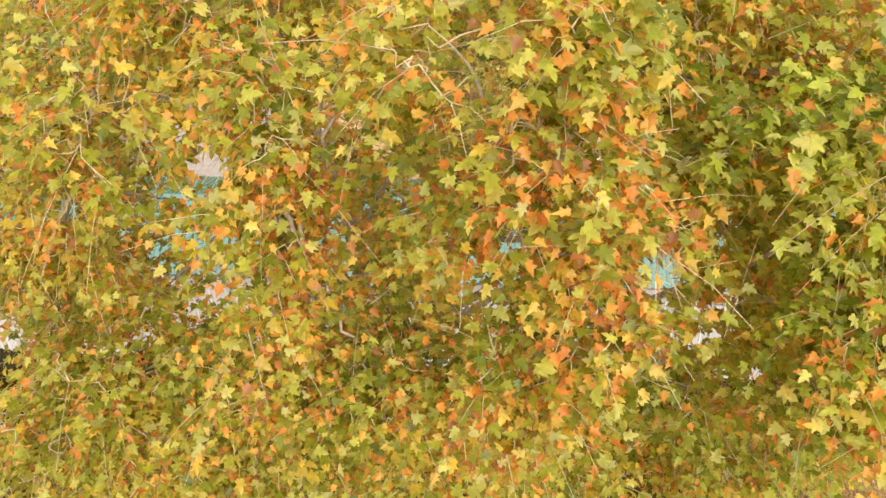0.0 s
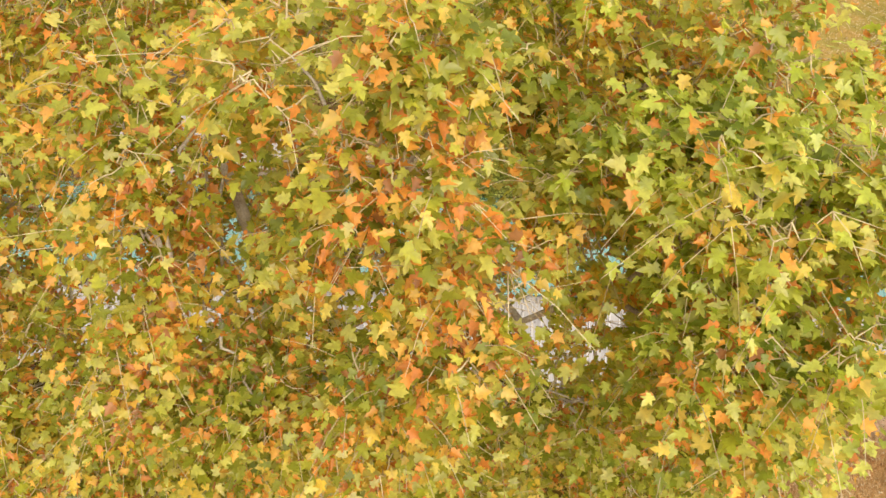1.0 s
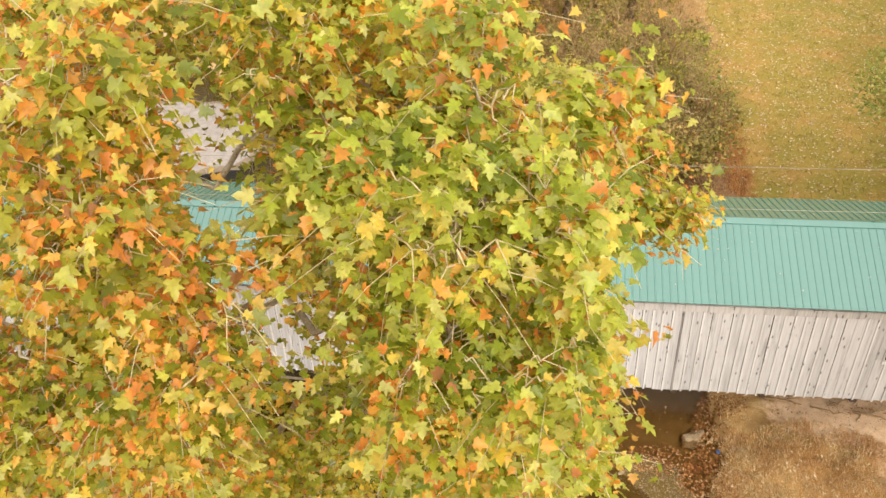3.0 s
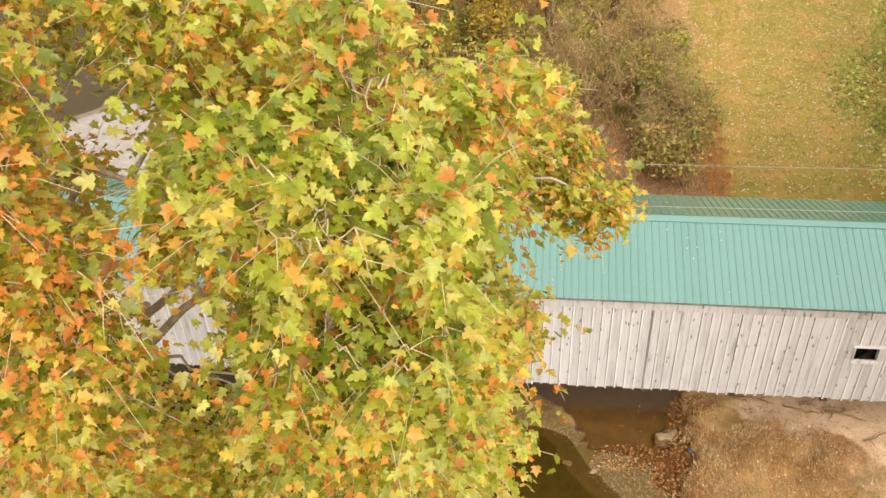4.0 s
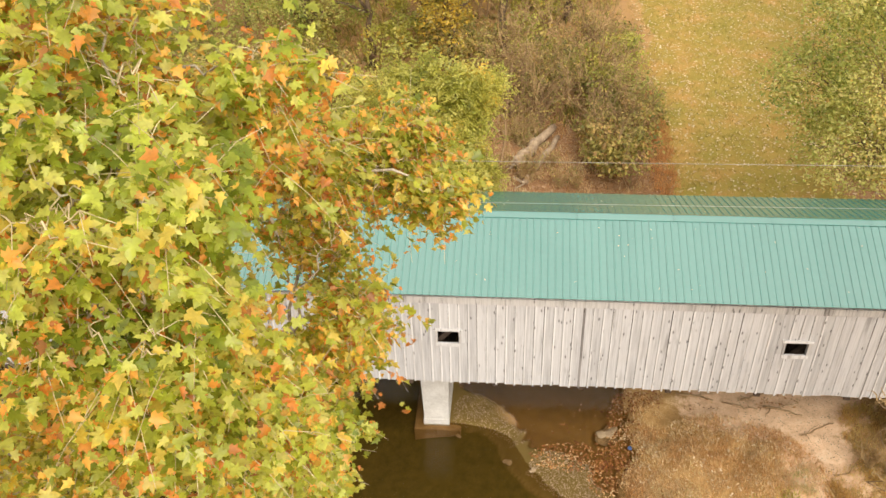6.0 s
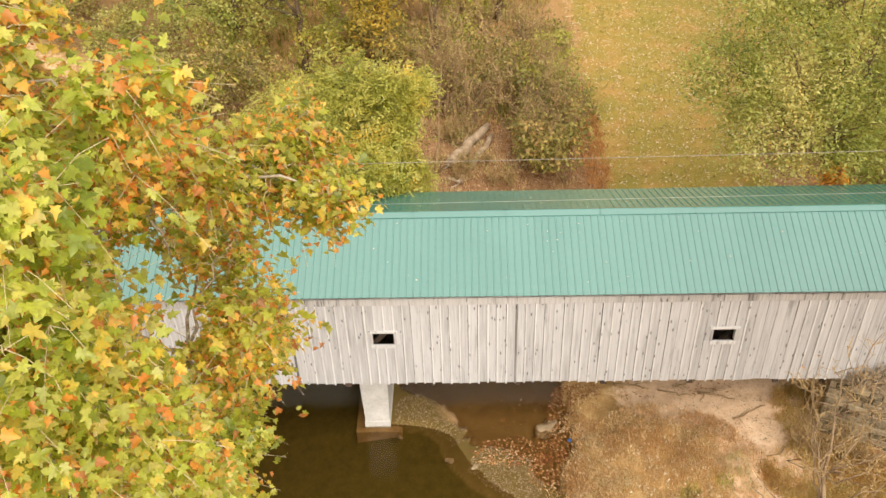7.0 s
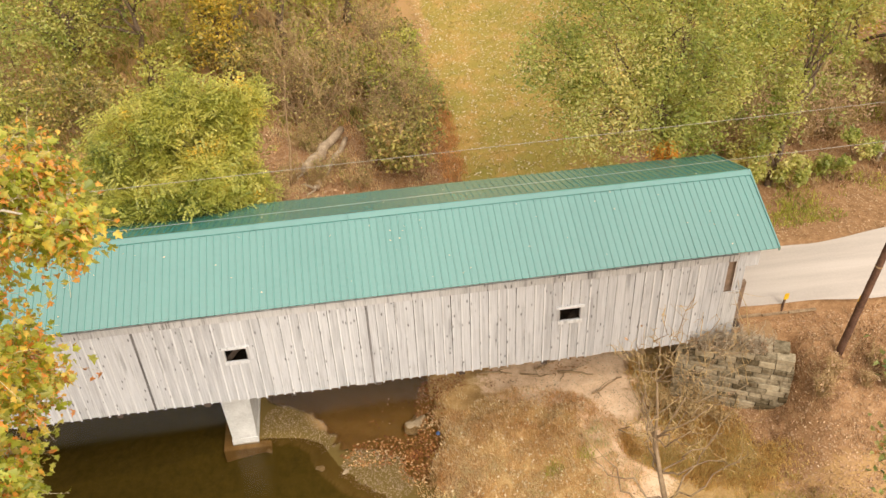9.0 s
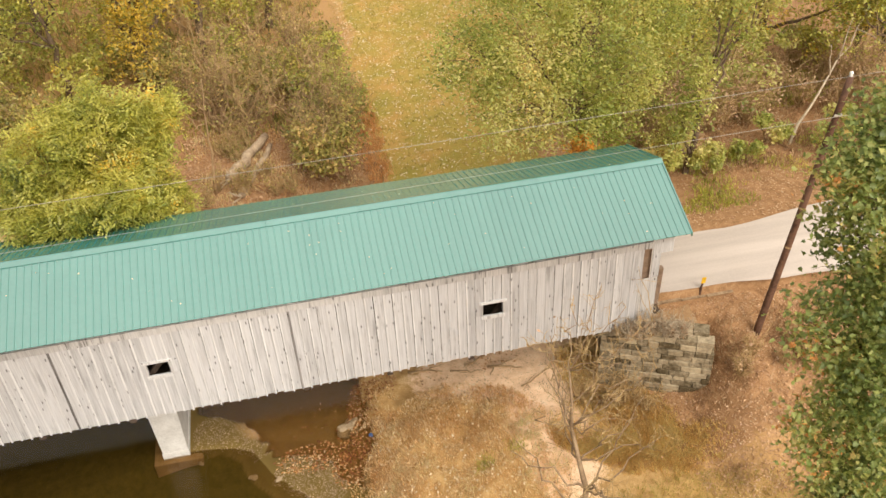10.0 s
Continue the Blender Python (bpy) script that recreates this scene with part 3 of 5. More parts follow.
def build_bridge():
    rng = np.random.default_rng(4)
    br = thing("covered_bridge", pose(0, 0, WALL_B), "long covered bridge, whitewashed board siding, green ribbed metal roof", "bridge")
    lift = Matrix.Translation((0, 0, -WALL_B))

    def piece(name, soup, mat, label="", parent=br, smooth=False):
        return put(name, soup.mesh(name, mat, smooth), parent, label, lift if parent is br else None)

    # siding boards, cut round the windows
    shared = {}

    def board(x, w, z0, z1, y, name, mat, t):
        key = (name, round(w, 3), round(z1 - z0, 2), mat.name)
        if key not in shared:
            shared[key] = Soup().box(0, w, -t, 0, 0, z1 - z0).mesh(name, mat)
        put(name, shared[key], br, at=lift @ pose(x, y, z0, rng.normal(0, 0.05), rng.normal(0, 0.10)))

    n = int(round((X1 - X0) / PITCH))
    for i in range(n):
        a = X0 + i * PITCH
        b = a + PITCH - 0.011
        hole = next(((u, v) for u, v in WINDOWS if b > u + 0.02 and a < v - 0.02), None)
        low = WALL_B + rng.choice([0.0, 0.02, -0.02, 0.03])
        y = rng.choice([0.0, 0.006, -0.005])
        if hole:
            board(a, PITCH - 0.011, low, WIN_B, y, "siding_board", M_BOARD, 0.028)
            board(a, PITCH - 0.011, WIN_T, WALL_T, y, "siding_board", M_BOARD, 0.028)
            if a < hole[0] - 0.03:
                board(a, hole[0] - a, WIN_B, WIN_T, y, "siding_board", M_BOARD, 0.028)
            if b > hole[1] + 0.03:
                board(hole[1], b - hole[1], WIN_B, WIN_T, y, "siding_board", M_BOARD, 0.028)
        else:
            board(a, PITCH - 0.011, low, WALL_T, y, "siding_board", M_BOARD, 0.028)
        x = a + PITCH - 0.002
        low -= 0.035
        top = WALL_T - 0.30
        if abs(x - 4.6) < 0.16 or abs(x + 2.75) < 0.16:
            board(x - 0.01, 0.075, low, top, -0.028, "stained_batten", M_STAINED, 0.018)
        elif any(u - 0.03 < x < v for u, v in WINDOWS):
            board(x, 0.055, low, WIN_B - 0.07, -0.028, "batten", M_BATTEN, 0.022)
            board(x, 0.055, WIN_T + 0.06, top, -0.028, "batten", M_BATTEN, 0.022)
        elif x < 9.5 or rng.random() < 0.45:
            board(x, 0.055, low, top, -0.028, "batten", M_BATTEN, rng.choice([0.016, 0.022, 0.026]))
    # window surrounds
    for u, v in WINDOWS:
        w = thing("window", pose(u, 0, WIN_B - WALL_B), "", "")
        w.parent = br
        h = WIN_T - WIN_B
        put("window_head", Soup().box(-0.11, v - u + 0.12, -0.075, -0.03, h - 0.005, h + 0.10, 0.004).mesh("window_head", M_BATTEN), w)
        put("window_sill", Soup().box(-0.05, v - u + 0.05, -0.085, -0.03, -0.13, 0.0, 0.004).mesh("window_sill", M_BATTEN), w)
        put("window_jamb", Soup().box(-0.05, 0.015, -0.065, 0.10, 0.0, h, 0.004).mesh("window_jamb", M_TRIM), w)
        put("window_jamb", Soup().box(v - u - 0.015, v - u + 0.06, -0.065, 0.10, 0.0, h, 0.004).mesh("window_jamb", M_TRIM), w)
    # trim board under the eave, in lengths
    x = X0
    while x < X1 + 0.3:
        e = min(x + rng.uniform(3.6, 4.9), X1 + 0.35)
        s = Soup().box(x, e - 0.006, -0.085 - rng.uniform(0, 0.015), -0.03, WALL_T - 0.29, WALL_T - 0.02, 0.004)
        piece("eave_trim", s, M_TRIM)
        x = e
    # dark strip behind the trim that draws the shadow line under the overhang
    piece("eave_shade_strip", Soup().box(X0, X1 + 0.3, -0.045, -0.006, WALL_T + 0.004, WALL_T + 0.19), M_TIMBER)
    # ribbed roof sheets, four ribs each
    W, R = 0.9144, 0.2286
    prof = []
    for k in range(4):
        o = k * R
        prof += [(o, 0.0), (o + 0.010, 0.0), (o + 0.018, 0.022), (o + 0.046, 0.022), (o + 0.058, 0.0), (o + 0.135, 0.003)]
    prof.append((W + 0.004, 0.0))

    def sheet(run, drop):
        ln = math.hypot(run, drop)
        m = len(prof)
        v = [(x, 0, z) for x, z in prof] + [(x, -ln, z) for x, z in prof] + [(0, 0, -0.02), (W, 0, -0.02), (0, -ln, -0.02), (W, -ln, -0.02)]
        f = [(j, m + j, m + j + 1, j + 1) for j in range(m - 1)]
        f += [(2 * m + 2, 2 * m, 2 * m + 1, 2 * m + 3), tuple(range(m, 2 * m)) + (2 * m + 3, 2 * m + 2)]
        return Soup().add(v, f).mesh("roof_sheet", M_ROOF)

    run1, drop1 = RIDGE_Y - EAVE_Y, RIDGE_Z - EAVE_Z
    front = sheet(run1, drop1)
    back = sheet(BACK_Y - RIDGE_Y, drop1)
    a1 = math.degrees(math.atan2(drop1, run1))
    R1 = 18.10
    cnt = int((R1 + 32.5) / W)
    for k in range(cnt):
        xx = R1 - (k + 1) * W
        put("roof_sheet", front, br, at=lift @ pose(xx, RIDGE_Y, RIDGE_Z, a1 + rng.normal(0, 0.05)))
        put("roof_sheet", back, br, at=lift @ pose(xx + W, RIDGE_Y, RIDGE_Z, a1 + rng.normal(0, 0.05), 0, 180))
    left = R1 - cnt * W
    # ridge cap in lengths, rake trim at the gable
    x = left
    while x < R1 - 0.1:
        e = min(x + 3.05, R1)
        s = Soup()
        d, th = 0.20, drop1 / run1
        pts = [(-d, -d * th + 0.024), (-d, -d * th + 0.034), (-0.03, 0.040), (0.03, 0.040), (d, -d * th + 0.034), (d, -d * th + 0.024)]
        v = [(xx, RIDGE_Y + p, RIDGE_Z + q) for xx in (x, e + 0.03) for p, q in pts]
        s.add(v, [(j, j + 1, j + 7, j + 6) for j in range(5)] + [(0, 6, 11, 5), (5, 4, 3, 2, 1, 0), (6, 7, 8, 9, 10, 11)])
        piece("ridge_cap", s, M_ROOF)
        x = e
    for sgn, y_e in ((-1, EAVE_Y), (1, BACK_Y)):
        s = Soup()
        v = []
        for xx in (R1 - 0.02, R1 + 0.025):
            v += [(xx, RIDGE_Y, RIDGE_Z + 0.045), (xx, y_e, EAVE_Z + 0.045), (xx, y_e, EAVE_Z - 0.10), (xx, RIDGE_Y, RIDGE_Z - 0.10)]
        s.add(v, [(0, 1, 2, 3), (4, 7, 6, 5), (0, 4, 5, 1), (1, 5, 6, 2), (2, 6, 7, 3), (3, 7, 4, 0)])
        piece("rake_trim", s, M_ROOF)
    # portal at the road's end
    gx = 17.62
    s = Soup()
    s.add([(gx + o, y, z) for o in (0, 0.05) for y, z in ((-0.02, 6.55), (0.75, 6.9), (1.4, 7.15), (3.75, 7.15), (4.4, 6.9), (5.16, 6.55), (5.16, 7.36), (RIDGE_Y, 8.44), (-0.02, 7.36))],
          [tuple(range(9))[::-1], tuple(range(9, 18))] + [(j, (j + 1) % 9, (j + 1) % 9 + 9, j + 9) for j in range(9)])
    piece("portal_gable", s, M_BOARD, "whitewashed portal gable")
    piece("portal_wing", Soup().box(16.96, gx, -0.03, 0.0, 6.56, 7.16, 0.003), M_BOARD)
    piece("portal_wing", Soup().box(16.96, 17.24, -0.028, 0.0, 5.55, 6.556, 0.003), M_BOARD)
    # the lower panel's shade is put in by the darker trim colour
    piece("end_panel", Soup().box(16.55, 17.22, -0.034, -0.004, 3.36, 5.52, 0.003), M_TRIM, "board panel at the bridge's end, its shade put in as grey")
    piece("end_panel", Soup().box(16.55, 16.63, -0.03, 0.0, 5.524, 7.16, 0.003), M_BOARD)
    piece("corner_post", Soup().box(16.60, 16.98, 0.12, 0.34, 3.4, 7.1, 0.01), M_REDWOOD, "brown timber corner post")
    piece("corner_post", Soup().box(16.60, 16.98, 4.82, 5.04, 3.4, 7.1, 0.01), M_REDWOOD)
    # far side, deck, chords, floor beams and trusses
    far = Soup()
    k = X0
    while k < 17.2:
        far.box(k, k + PITCH - 0.008, 5.14, 5.17, WALL_B, WALL_T)
        k += PITCH
    piece("far_siding", far, M_BOARD)
    deck = Soup()
    k = X0
    while k < 17.6:
        deck.box(k, k + 0.29, 0.1, 5.05, 3.66, 3.74)
        k += 0.30
    piece("deck_planks", deck, M_TIMBER)
    for y in (0.14, 4.86):
        piece("bottom_chord", Soup().box(X0, 17.3, y, y + 0.2, 3.36, 3.65, 0.01), M_TIMBER)
        piece("top_chord", Soup().box(X0, 17.3, y, y + 0.2, 7.0, 7.25, 0.01), M_TIMBER)
    beam = Soup().box(-0.1, 0.1, 0.1, 5.1, 3.05, 3.355, 0.01).mesh("floor_beam", M_TIMBER)
    post = Soup().box(-0.1, 0.1, 0.15, 0.33, 3.745, 7.0, 0.01).mesh("truss_post", M_TIMBER)
    k = X0 + 1
    while k < 14.2:
        put("floor_beam", beam, br, at=lift @ pose(k, 0, 0))
        put("truss_post", post, br, at=lift @ pose(k, 0, 0))
        put("truss_post", post, br, at=lift @ pose(k, 4.72, 0))
        b = Soup().add([(k + o, y, z) for o, z in ((0, 3.8), (0.22, 3.8), (2.9, 6.95), (2.68, 6.95)) for y in (0.36, 0.5)],
                       [(0, 2, 4, 6), (1, 7, 5, 3), (0, 1, 3, 2), (2, 3, 5, 4), (4, 5, 7, 6), (6, 7, 1, 0)])
        piece("truss_brace", b, M_TIMBER)
        k += 2.9
    return br


build_bridge()


def build_pier():
    p = thing("bridge_pier", pose(-0.28, 2.7, -1.2), "pale concrete pier on a footing under the water", "pier")
    up = Matrix.Translation((0.28, -2.7, 1.2))
    s = Soup()
    a, b = (-0.75, 0.20), (1.0, 4.3)
    v = []
    for z, g in ((-0.2, 0.0), (0.26, 0.0), (0.27, 0.03), (3.06, -0.045)):
        v += [(a[0] + g, b[0] + g, z), (a[1] - g, b[0] + g, z), (a[1] - g, b[1] - g, z), (a[0] + g, b[1] - g, z)]
    s.add(v, [(4 * i + j, 4 * i + (j + 1) % 4, 4 * i + 4 + (j + 1) % 4, 4 * i + 4 + j) for i in range(3) for j in range(4)] + [(12, 13, 14, 15), (3, 2, 1, 0)])
    put("shaft", s.mesh("shaft", M_CONCRETE), p, at=up)
    put("footing", Soup().box(-1.10, 0.64, 0.80, 4.9, -1.2, -0.07, 0.03).mesh("footing", M_SILT), p, "silted concrete footing", at=up)


build_pier()


def stone_courses(parent, a, b, base, top_a, top_b, depth, rng, row=0.25, batter=0.0, inv=None):
    """Squared blocks in level courses along a wall's face from a to b; depth goes to the face's left, batter leans the face back."""
    a, b = np.array(a, float), np.array(b, float)
    ln = np.linalg.norm(b - a)
    e = (b - a) / ln
    back = np.array([-e[1], e[0]])
    z = base
    while z < max(top_a, top_b):
        s = rng.uniform(-0.4, 0)
        h = row * rng.uniform(0.85, 1.15)
        lean = batter * (z - base)
        while s < ln:
            w = rng.uniform(0.34, 0.80)
            s0, s1 = max(s, 0), min(s + w, ln)
            top = top_a + (top_b - top_a) * (s0 + s1) / 2 / ln
            if s1 - s0 > 0.12 and z + h * 0.5 < top:
                out = rng.uniform(-0.03, 0.03) - lean
                g = 0.016
                ring = []
                for o_, inset in ((0.0, g), (0.035, 0.0)):      # a rough-faced block with worn arrises
                    for ss, zz in ((s0 + g + inset, z + inset), (s1 - inset, z + inset), (s1 - inset, z + h - g - inset), (s0 + g + inset, z + h - g - inset)):
                        j_ = rng.uniform(-0.012, 0.012, 3)
                        p = a + e * (ss + j_[0]) + back * (o_ - out + j_[1])
                        ring.append((p[0], p[1], zz + j_[2]))
                for ss, zz in ((s0 + g, z), (s1, z), (s1, z + h - g), (s0 + g, z + h - g)):
                    p = a + e * ss + back * (depth - out)
                    ring.append((p[0], p[1], zz))
                f = [(0, 1, 2, 3)] + [(4 * k + m, 4 * k + 4 + m, 4 * k + 4 + (m + 1) % 4, 4 * k + (m + 1) % 4) for k in range(2) for m in range(4)] + [(11, 10, 9, 8)]
                put("stone_block", Soup().add(ring, f).mesh("stone_block", M_STONE), parent, at=inv)
            s += w
        z += h


def build_abutment():
    rng = np.random.default_rng(9)
    ab = thing("stone_abutment", pose(16.5, 1.0, 0.2), "weathered sandstone block abutment with a wing wall", "abutment")
    inv = pose(-16.5, -1.0, -0.2)
    stone_courses(ab, (15.40, 0.16), (19.05, -1.56), 0.2, 3.30, 3.15, 0.42, rng, 0.25, 0.10, inv)
    stone_courses(ab, (15.63, 0.68), (19.10, -0.92), 2.6, 3.22, 3.05, 0.5, rng, 0.26, 0.0, inv)
    stone_courses(ab, (15.95, 5.3), (15.95, 0.60), 0.2, 3.0, 3.0, 0.6, rng, 0.36, 0.0, inv)
    put("earth_core", Soup().add([(16.0, 1.0, 0), (18.9, -0.5, 0), (19.4, 5.2, 0), (16.3, 5.2, 0), (16.0, 0.9, 3.18), (18.9, -0.6, 3.12), (19.4, 5.2, 3.5), (16.3, 5.2, 3.2)],
                                 [(3, 2, 1, 0), (4, 5, 6, 7), (0, 1, 5, 4), (1, 2, 6, 5), (2, 3, 7, 6), (3, 0, 4, 7)]).mesh("earth_core", M_EARTH), ab, at=inv)


build_abutment()


# ---------------------------------------------------------------- pole, wires, roadside
def build_pole():
    base, top = Vector((21.02, -0.75, 2.3)), Vector((22.2, -0.75, 12.72))
    p = thing("utility_pole", Matrix.Translation(base), "dark creosoted wooden utility pole, leaning a little", "pole")
    n = 14
    pts = [tuple((top - base) * (i / (n - 1))) for i in range(n)]
    put("pole_shaft", Soup().tube(pts, np.linspace(0.135, 0.095, n), 12).mesh("pole_shaft", M_POLE, True), p)
    t = top - base
    put("insulator", Soup().tube([tuple(t + Vector((0, 0, d))) for d in (0, 0.03, 0.06, 0.12, 0.16, 0.19)], [0.02, 0.06, 0.04, 0.065, 0.05, 0.01], 10).mesh("insulator", M_GLASSY, True), p, "white porcelain insulator")
    for q in (0.40, 0.55, 0.80):
        r_ = 0.135 - 0.04 * q + 0.006
        put("pole_band", Soup().tube([tuple(t * q), tuple(t * (q + 0.006))], (r_, r_), 12).mesh("pole_band", M_TWIG), p)
    w = t * 0.885
    put("bracket", Soup().box(w.x - 0.2, w.x + 0.06, -0.17, -0.13, w.z - 0.03, w.z + 0.05, 0.005).mesh("bracket", M_WIRE), p)
    for name, zz, xe, lab in (("overhead_wire", 12.76, 22.2, "upper overhead wire strung over the bridge"), ("overhead_wire", 11.50, 22.05, "lower overhead wire strung over the bridge")):
        m = 60
        xs = np.linspace(-60, 80, m)
        k = np.abs(xs - xe)
        z = zz - 0.012 * np.minimum(k, np.abs(82 - k)) * (1 - np.minimum(k, 82) / 82) + (0.10 if zz > 12 else 0.0) * 0
        s = Soup().tube(np.stack([xs, np.full(m, -0.78 if zz > 12 else -0.90), z], 1), np.full(m, 0.0075), 5)
        tagged(put(name, s.mesh(name, M_WIRE, True)), lab, "wire", "overhead wires")


build_pole()


def build_roadside():
    rng = np.random.default_rng(12)

    def marker(x, y, z0, h, lean):
        r = thing("road_marker", pose(x, y, z0, 0, lean, 0), "dark wooden marker post with a yellow reflector", "marker post", "road markers")
        put("post", Soup().box(-0.035, 0.035, -0.03, 0.03, -0.3, h, 0.008).mesh("post", M_POLE), r)
        put("reflector", Soup().box(-0.085, 0.085, -0.055, -0.042, h - 0.02, h + 0.26, 0.01).mesh("reflector", M_YELLOW), r, "yellow reflector plate")

    marker(19.46, 0.84, 3.15, 0.92, 3)
    marker(22.0, 0.36, 3.05, 0.92, 4)
    g = thing("guard_post", pose(17.55, 0.58, 3.2, 0, 1.5, 0), "brown timber guard post at the bridge's mouth", "post")
    put("post", Soup().box(-0.09, 0.09, -0.09, 0.09, -0.3, 2.2, 0.012).mesh("post", M_REDWOOD), g)
    g2 = thing("guard_post", pose(17.15, 0.32, 3.0, 0, 1.0, 0), "short brown timber post beside the bridge wall", "post")
    put("post", Soup().box(-0.11, 0.11, -0.08, 0.08, -0.3, 1.35, 0.012).mesh("post", M_REDWOOD), g2)
    k = thing("road_kerb", pose(17.6, 0.85, 3.4), "low weathered timber edge along the road", "kerb")
    x = 0.1
    while x < 2.8:
        w = rng.uniform(0.9, 1.4)
        put("kerb_log", Soup().box(x, x + w - 0.03, -0.1 - 0.05 * x * 0.6, 0.08 - 0.05 * x * 0.6, 0.0, 0.10 - 0.01 * x + rng.uniform(-0.03, 0.03), 0.02).mesh("kerb_log", M_SAPLING), k)
        x += w


build_roadside()


# ---------------------------------------------------------------- trees
def limb_path(rng, a, b, sag, n=9, wob=0.12):
    p = wander(rng, a, b, n, wob)
    t = np.linspace(0, 1, n)
    p[:, 2] += sag * np.sin(np.pi * t)
    return p


def build_tree(name, label, category, base, lobes, leaf, n_leaf, size, mat, bark, seed, trunk_r=0.2, fork=0.35, top=None, n_twig=250,
               twig_mat=None, shell=0.5, tilt=1.0, droop=0.3, group="", clump=22, clump_r=0.5, thin=-9.0):
    """A trunk, a limb to every lobe, twigs out to the leaves, and the leaves."""
    rng = np.random.default_rng(seed)
    base = np.array(base, float)
    tree = thing(name, Matrix.Translation(base), label, category, group)
    inv = Matrix.Translation(-Vector(base))
    lob = np.array(lobes, float)
    cen = np.average(lob[:, :3], axis=0, weights=lob[:, 3])
    top = np.array(top if top is not None else (cen[0], cen[1], lob[:, 2].max() + 0.2), float)
    n = 14
    spine = wander(rng, base - (0, 0, 0.3), top, n, 0.05 * np.linalg.norm(top - base) ** 0.5)
    rad = trunk_r * (1 - 0.93 * np.linspace(0, 1, n) ** 0.9)
    rad[0] *= 1.3
    put("trunk", Soup().tube(spine, rad, 9).mesh("trunk", bark, True), tree, at=inv)
    heads = []
    for c in lob:
        # a limb leaves the trunk below its lobe
        want = base[2] + (c[2] - base[2]) * rng.uniform(fork, fork + 0.35)
        k = int(np.argmin(np.abs(spine[:, 2] - min(want, c[2] - 0.3))))
        path = limb_path(rng, spine[k], c[:3], 0.08 * np.linalg.norm(c[:3] - spine[k]) * rng.uniform(-0.4, 1.0), 9, 0.05 * np.linalg.norm(c[:3] - spine[k]) ** 0.7)
        r0 = min(rad[k] * 0.7, 0.45 * trunk_r + 0.02)
        put("limb", Soup().tube(path, np.linspace(r0, max(r0 * 0.22, 0.012), 9), 7).mesh("limb", bark, True), tree, at=inv)
        heads.append(path)
    # clumps of leaves
    cc, ck = in_lobes(rng, lobes, max(1, n_leaf // clump), shell)
    idx = rng.integers(0, len(cc), n_leaf)
    off = rng.normal(0, 1, (n_leaf, 3)) * np.array([clump_r, clump_r, clump_r * 0.9]) * 0.55
    off[:, 2] -= np.abs(rng.normal(0, 0.45, n_leaf)) * clump_r
    pos = cc[idx] + off
    # hollows between the sprays
    own_rng = np.random.default_rng(seed + 2999)
    waves, starts = own_rng.normal(0, 2.6, (7, 3)), own_rng.uniform(0, 6.3, 7)

    def fullness(p):
        return sum(np.sin(np.asarray(p) @ k + s) for k, s in zip(waves, starts)) / 7 ** 0.5

    pos = pos[fullness(pos) + rng.normal(0, 0.12, len(pos)) > thin]
    n_leaf = len(pos)
    sz = size * rng.uniform(0.65, 1.2, n_leaf)
    tw = Soup()
    for j in range(min(n_twig, len(cc))):
        if fullness(cc[j]) < thin + 0.15:
            continue
        q = limb_path(rng, heads[ck[j]][rng.integers(5, 9)], cc[j], rng.uniform(-0.1, 0.2), 5, 0.07)
        tw.tube(q, np.linspace(0.010, 0.005, 5) * (1 + trunk_r), 4, False)
        for _ in range(2):
            e = cc[j] + rng.normal(0, clump_r * 0.5, 3) - (0, 0, clump_r * 0.4)
            tw.tube(wander(rng, q[3], e, 4, 0.04), np.linspace(0.007, 0.003, 4), 3, False)
    if tw.n:
        put("twig_tangle", tw.mesh("twig_tangle", twig_mat or bark), tree, at=inv, kind="stuff")
    rot = turns(rng, n_leaf, droop, tilt)
    rot[:, :, 0] *= rng.uniform(0.55, 1.05, n_leaf)[:, None]        # curled blades look narrower
    tv, tf = leaf
    v, f = scatter(tv, tf, pos, rot, sz)
    put("crown", mesh_from("crown", v, f, mat), tree, at=inv, kind="stuff")
    return tree


# boughs of the sycamore: where the limb leaves the trunk, how full, and the leafy masses (x, y, z, radius, share of turned leaves)
NEAR_BOUGH = [(-0.45, -16.75, 22.25, 0.70, 0.18), (0.1, -16.55, 22.1, 0.58, 0.18), (0.3, -16.9, 22.2, 0.34, 0.16), (0.0, -16.85, 21.35, 0.62, 0.28), (-0.5, -16.95, 21.1, 0.55, 0.32), (-0.2, -16.6, 20.2, 0.60, 0.28),
              (0.32, -16.3, 20.5, 0.46, 0.24), (-1.05, -16.3, 22.2, 0.50, 0.16), (0.3, -16.3, 19.5, 0.55, 0.24), (-0.25, -15.9, 22.85, 0.50, 0.40)]
HIGH_BOUGH = [(0.45, -15.2, 22.3, 0.36, 0.4), (0.2, -15.0, 21.6, 0.60, 0.4), (-0.75, -14.5, 22.4, 0.55, 0.4), (-0.7, -14.6, 21.6, 0.5, 0.3), (-1.6, -14.9, 22.0, 0.6, 0.3), (-0.9, -15.2, 23.0, 0.55, 0.25), (-2.4, -13.2, 21.4, 0.8, 0.35), (-1.5, -16.0, 21.6, 0.50, 0.25), (-1.2, -15.6, 20.8, 0.50, 0.25), (-1.7, -15.6, 22.9, 0.45, 0.3)]
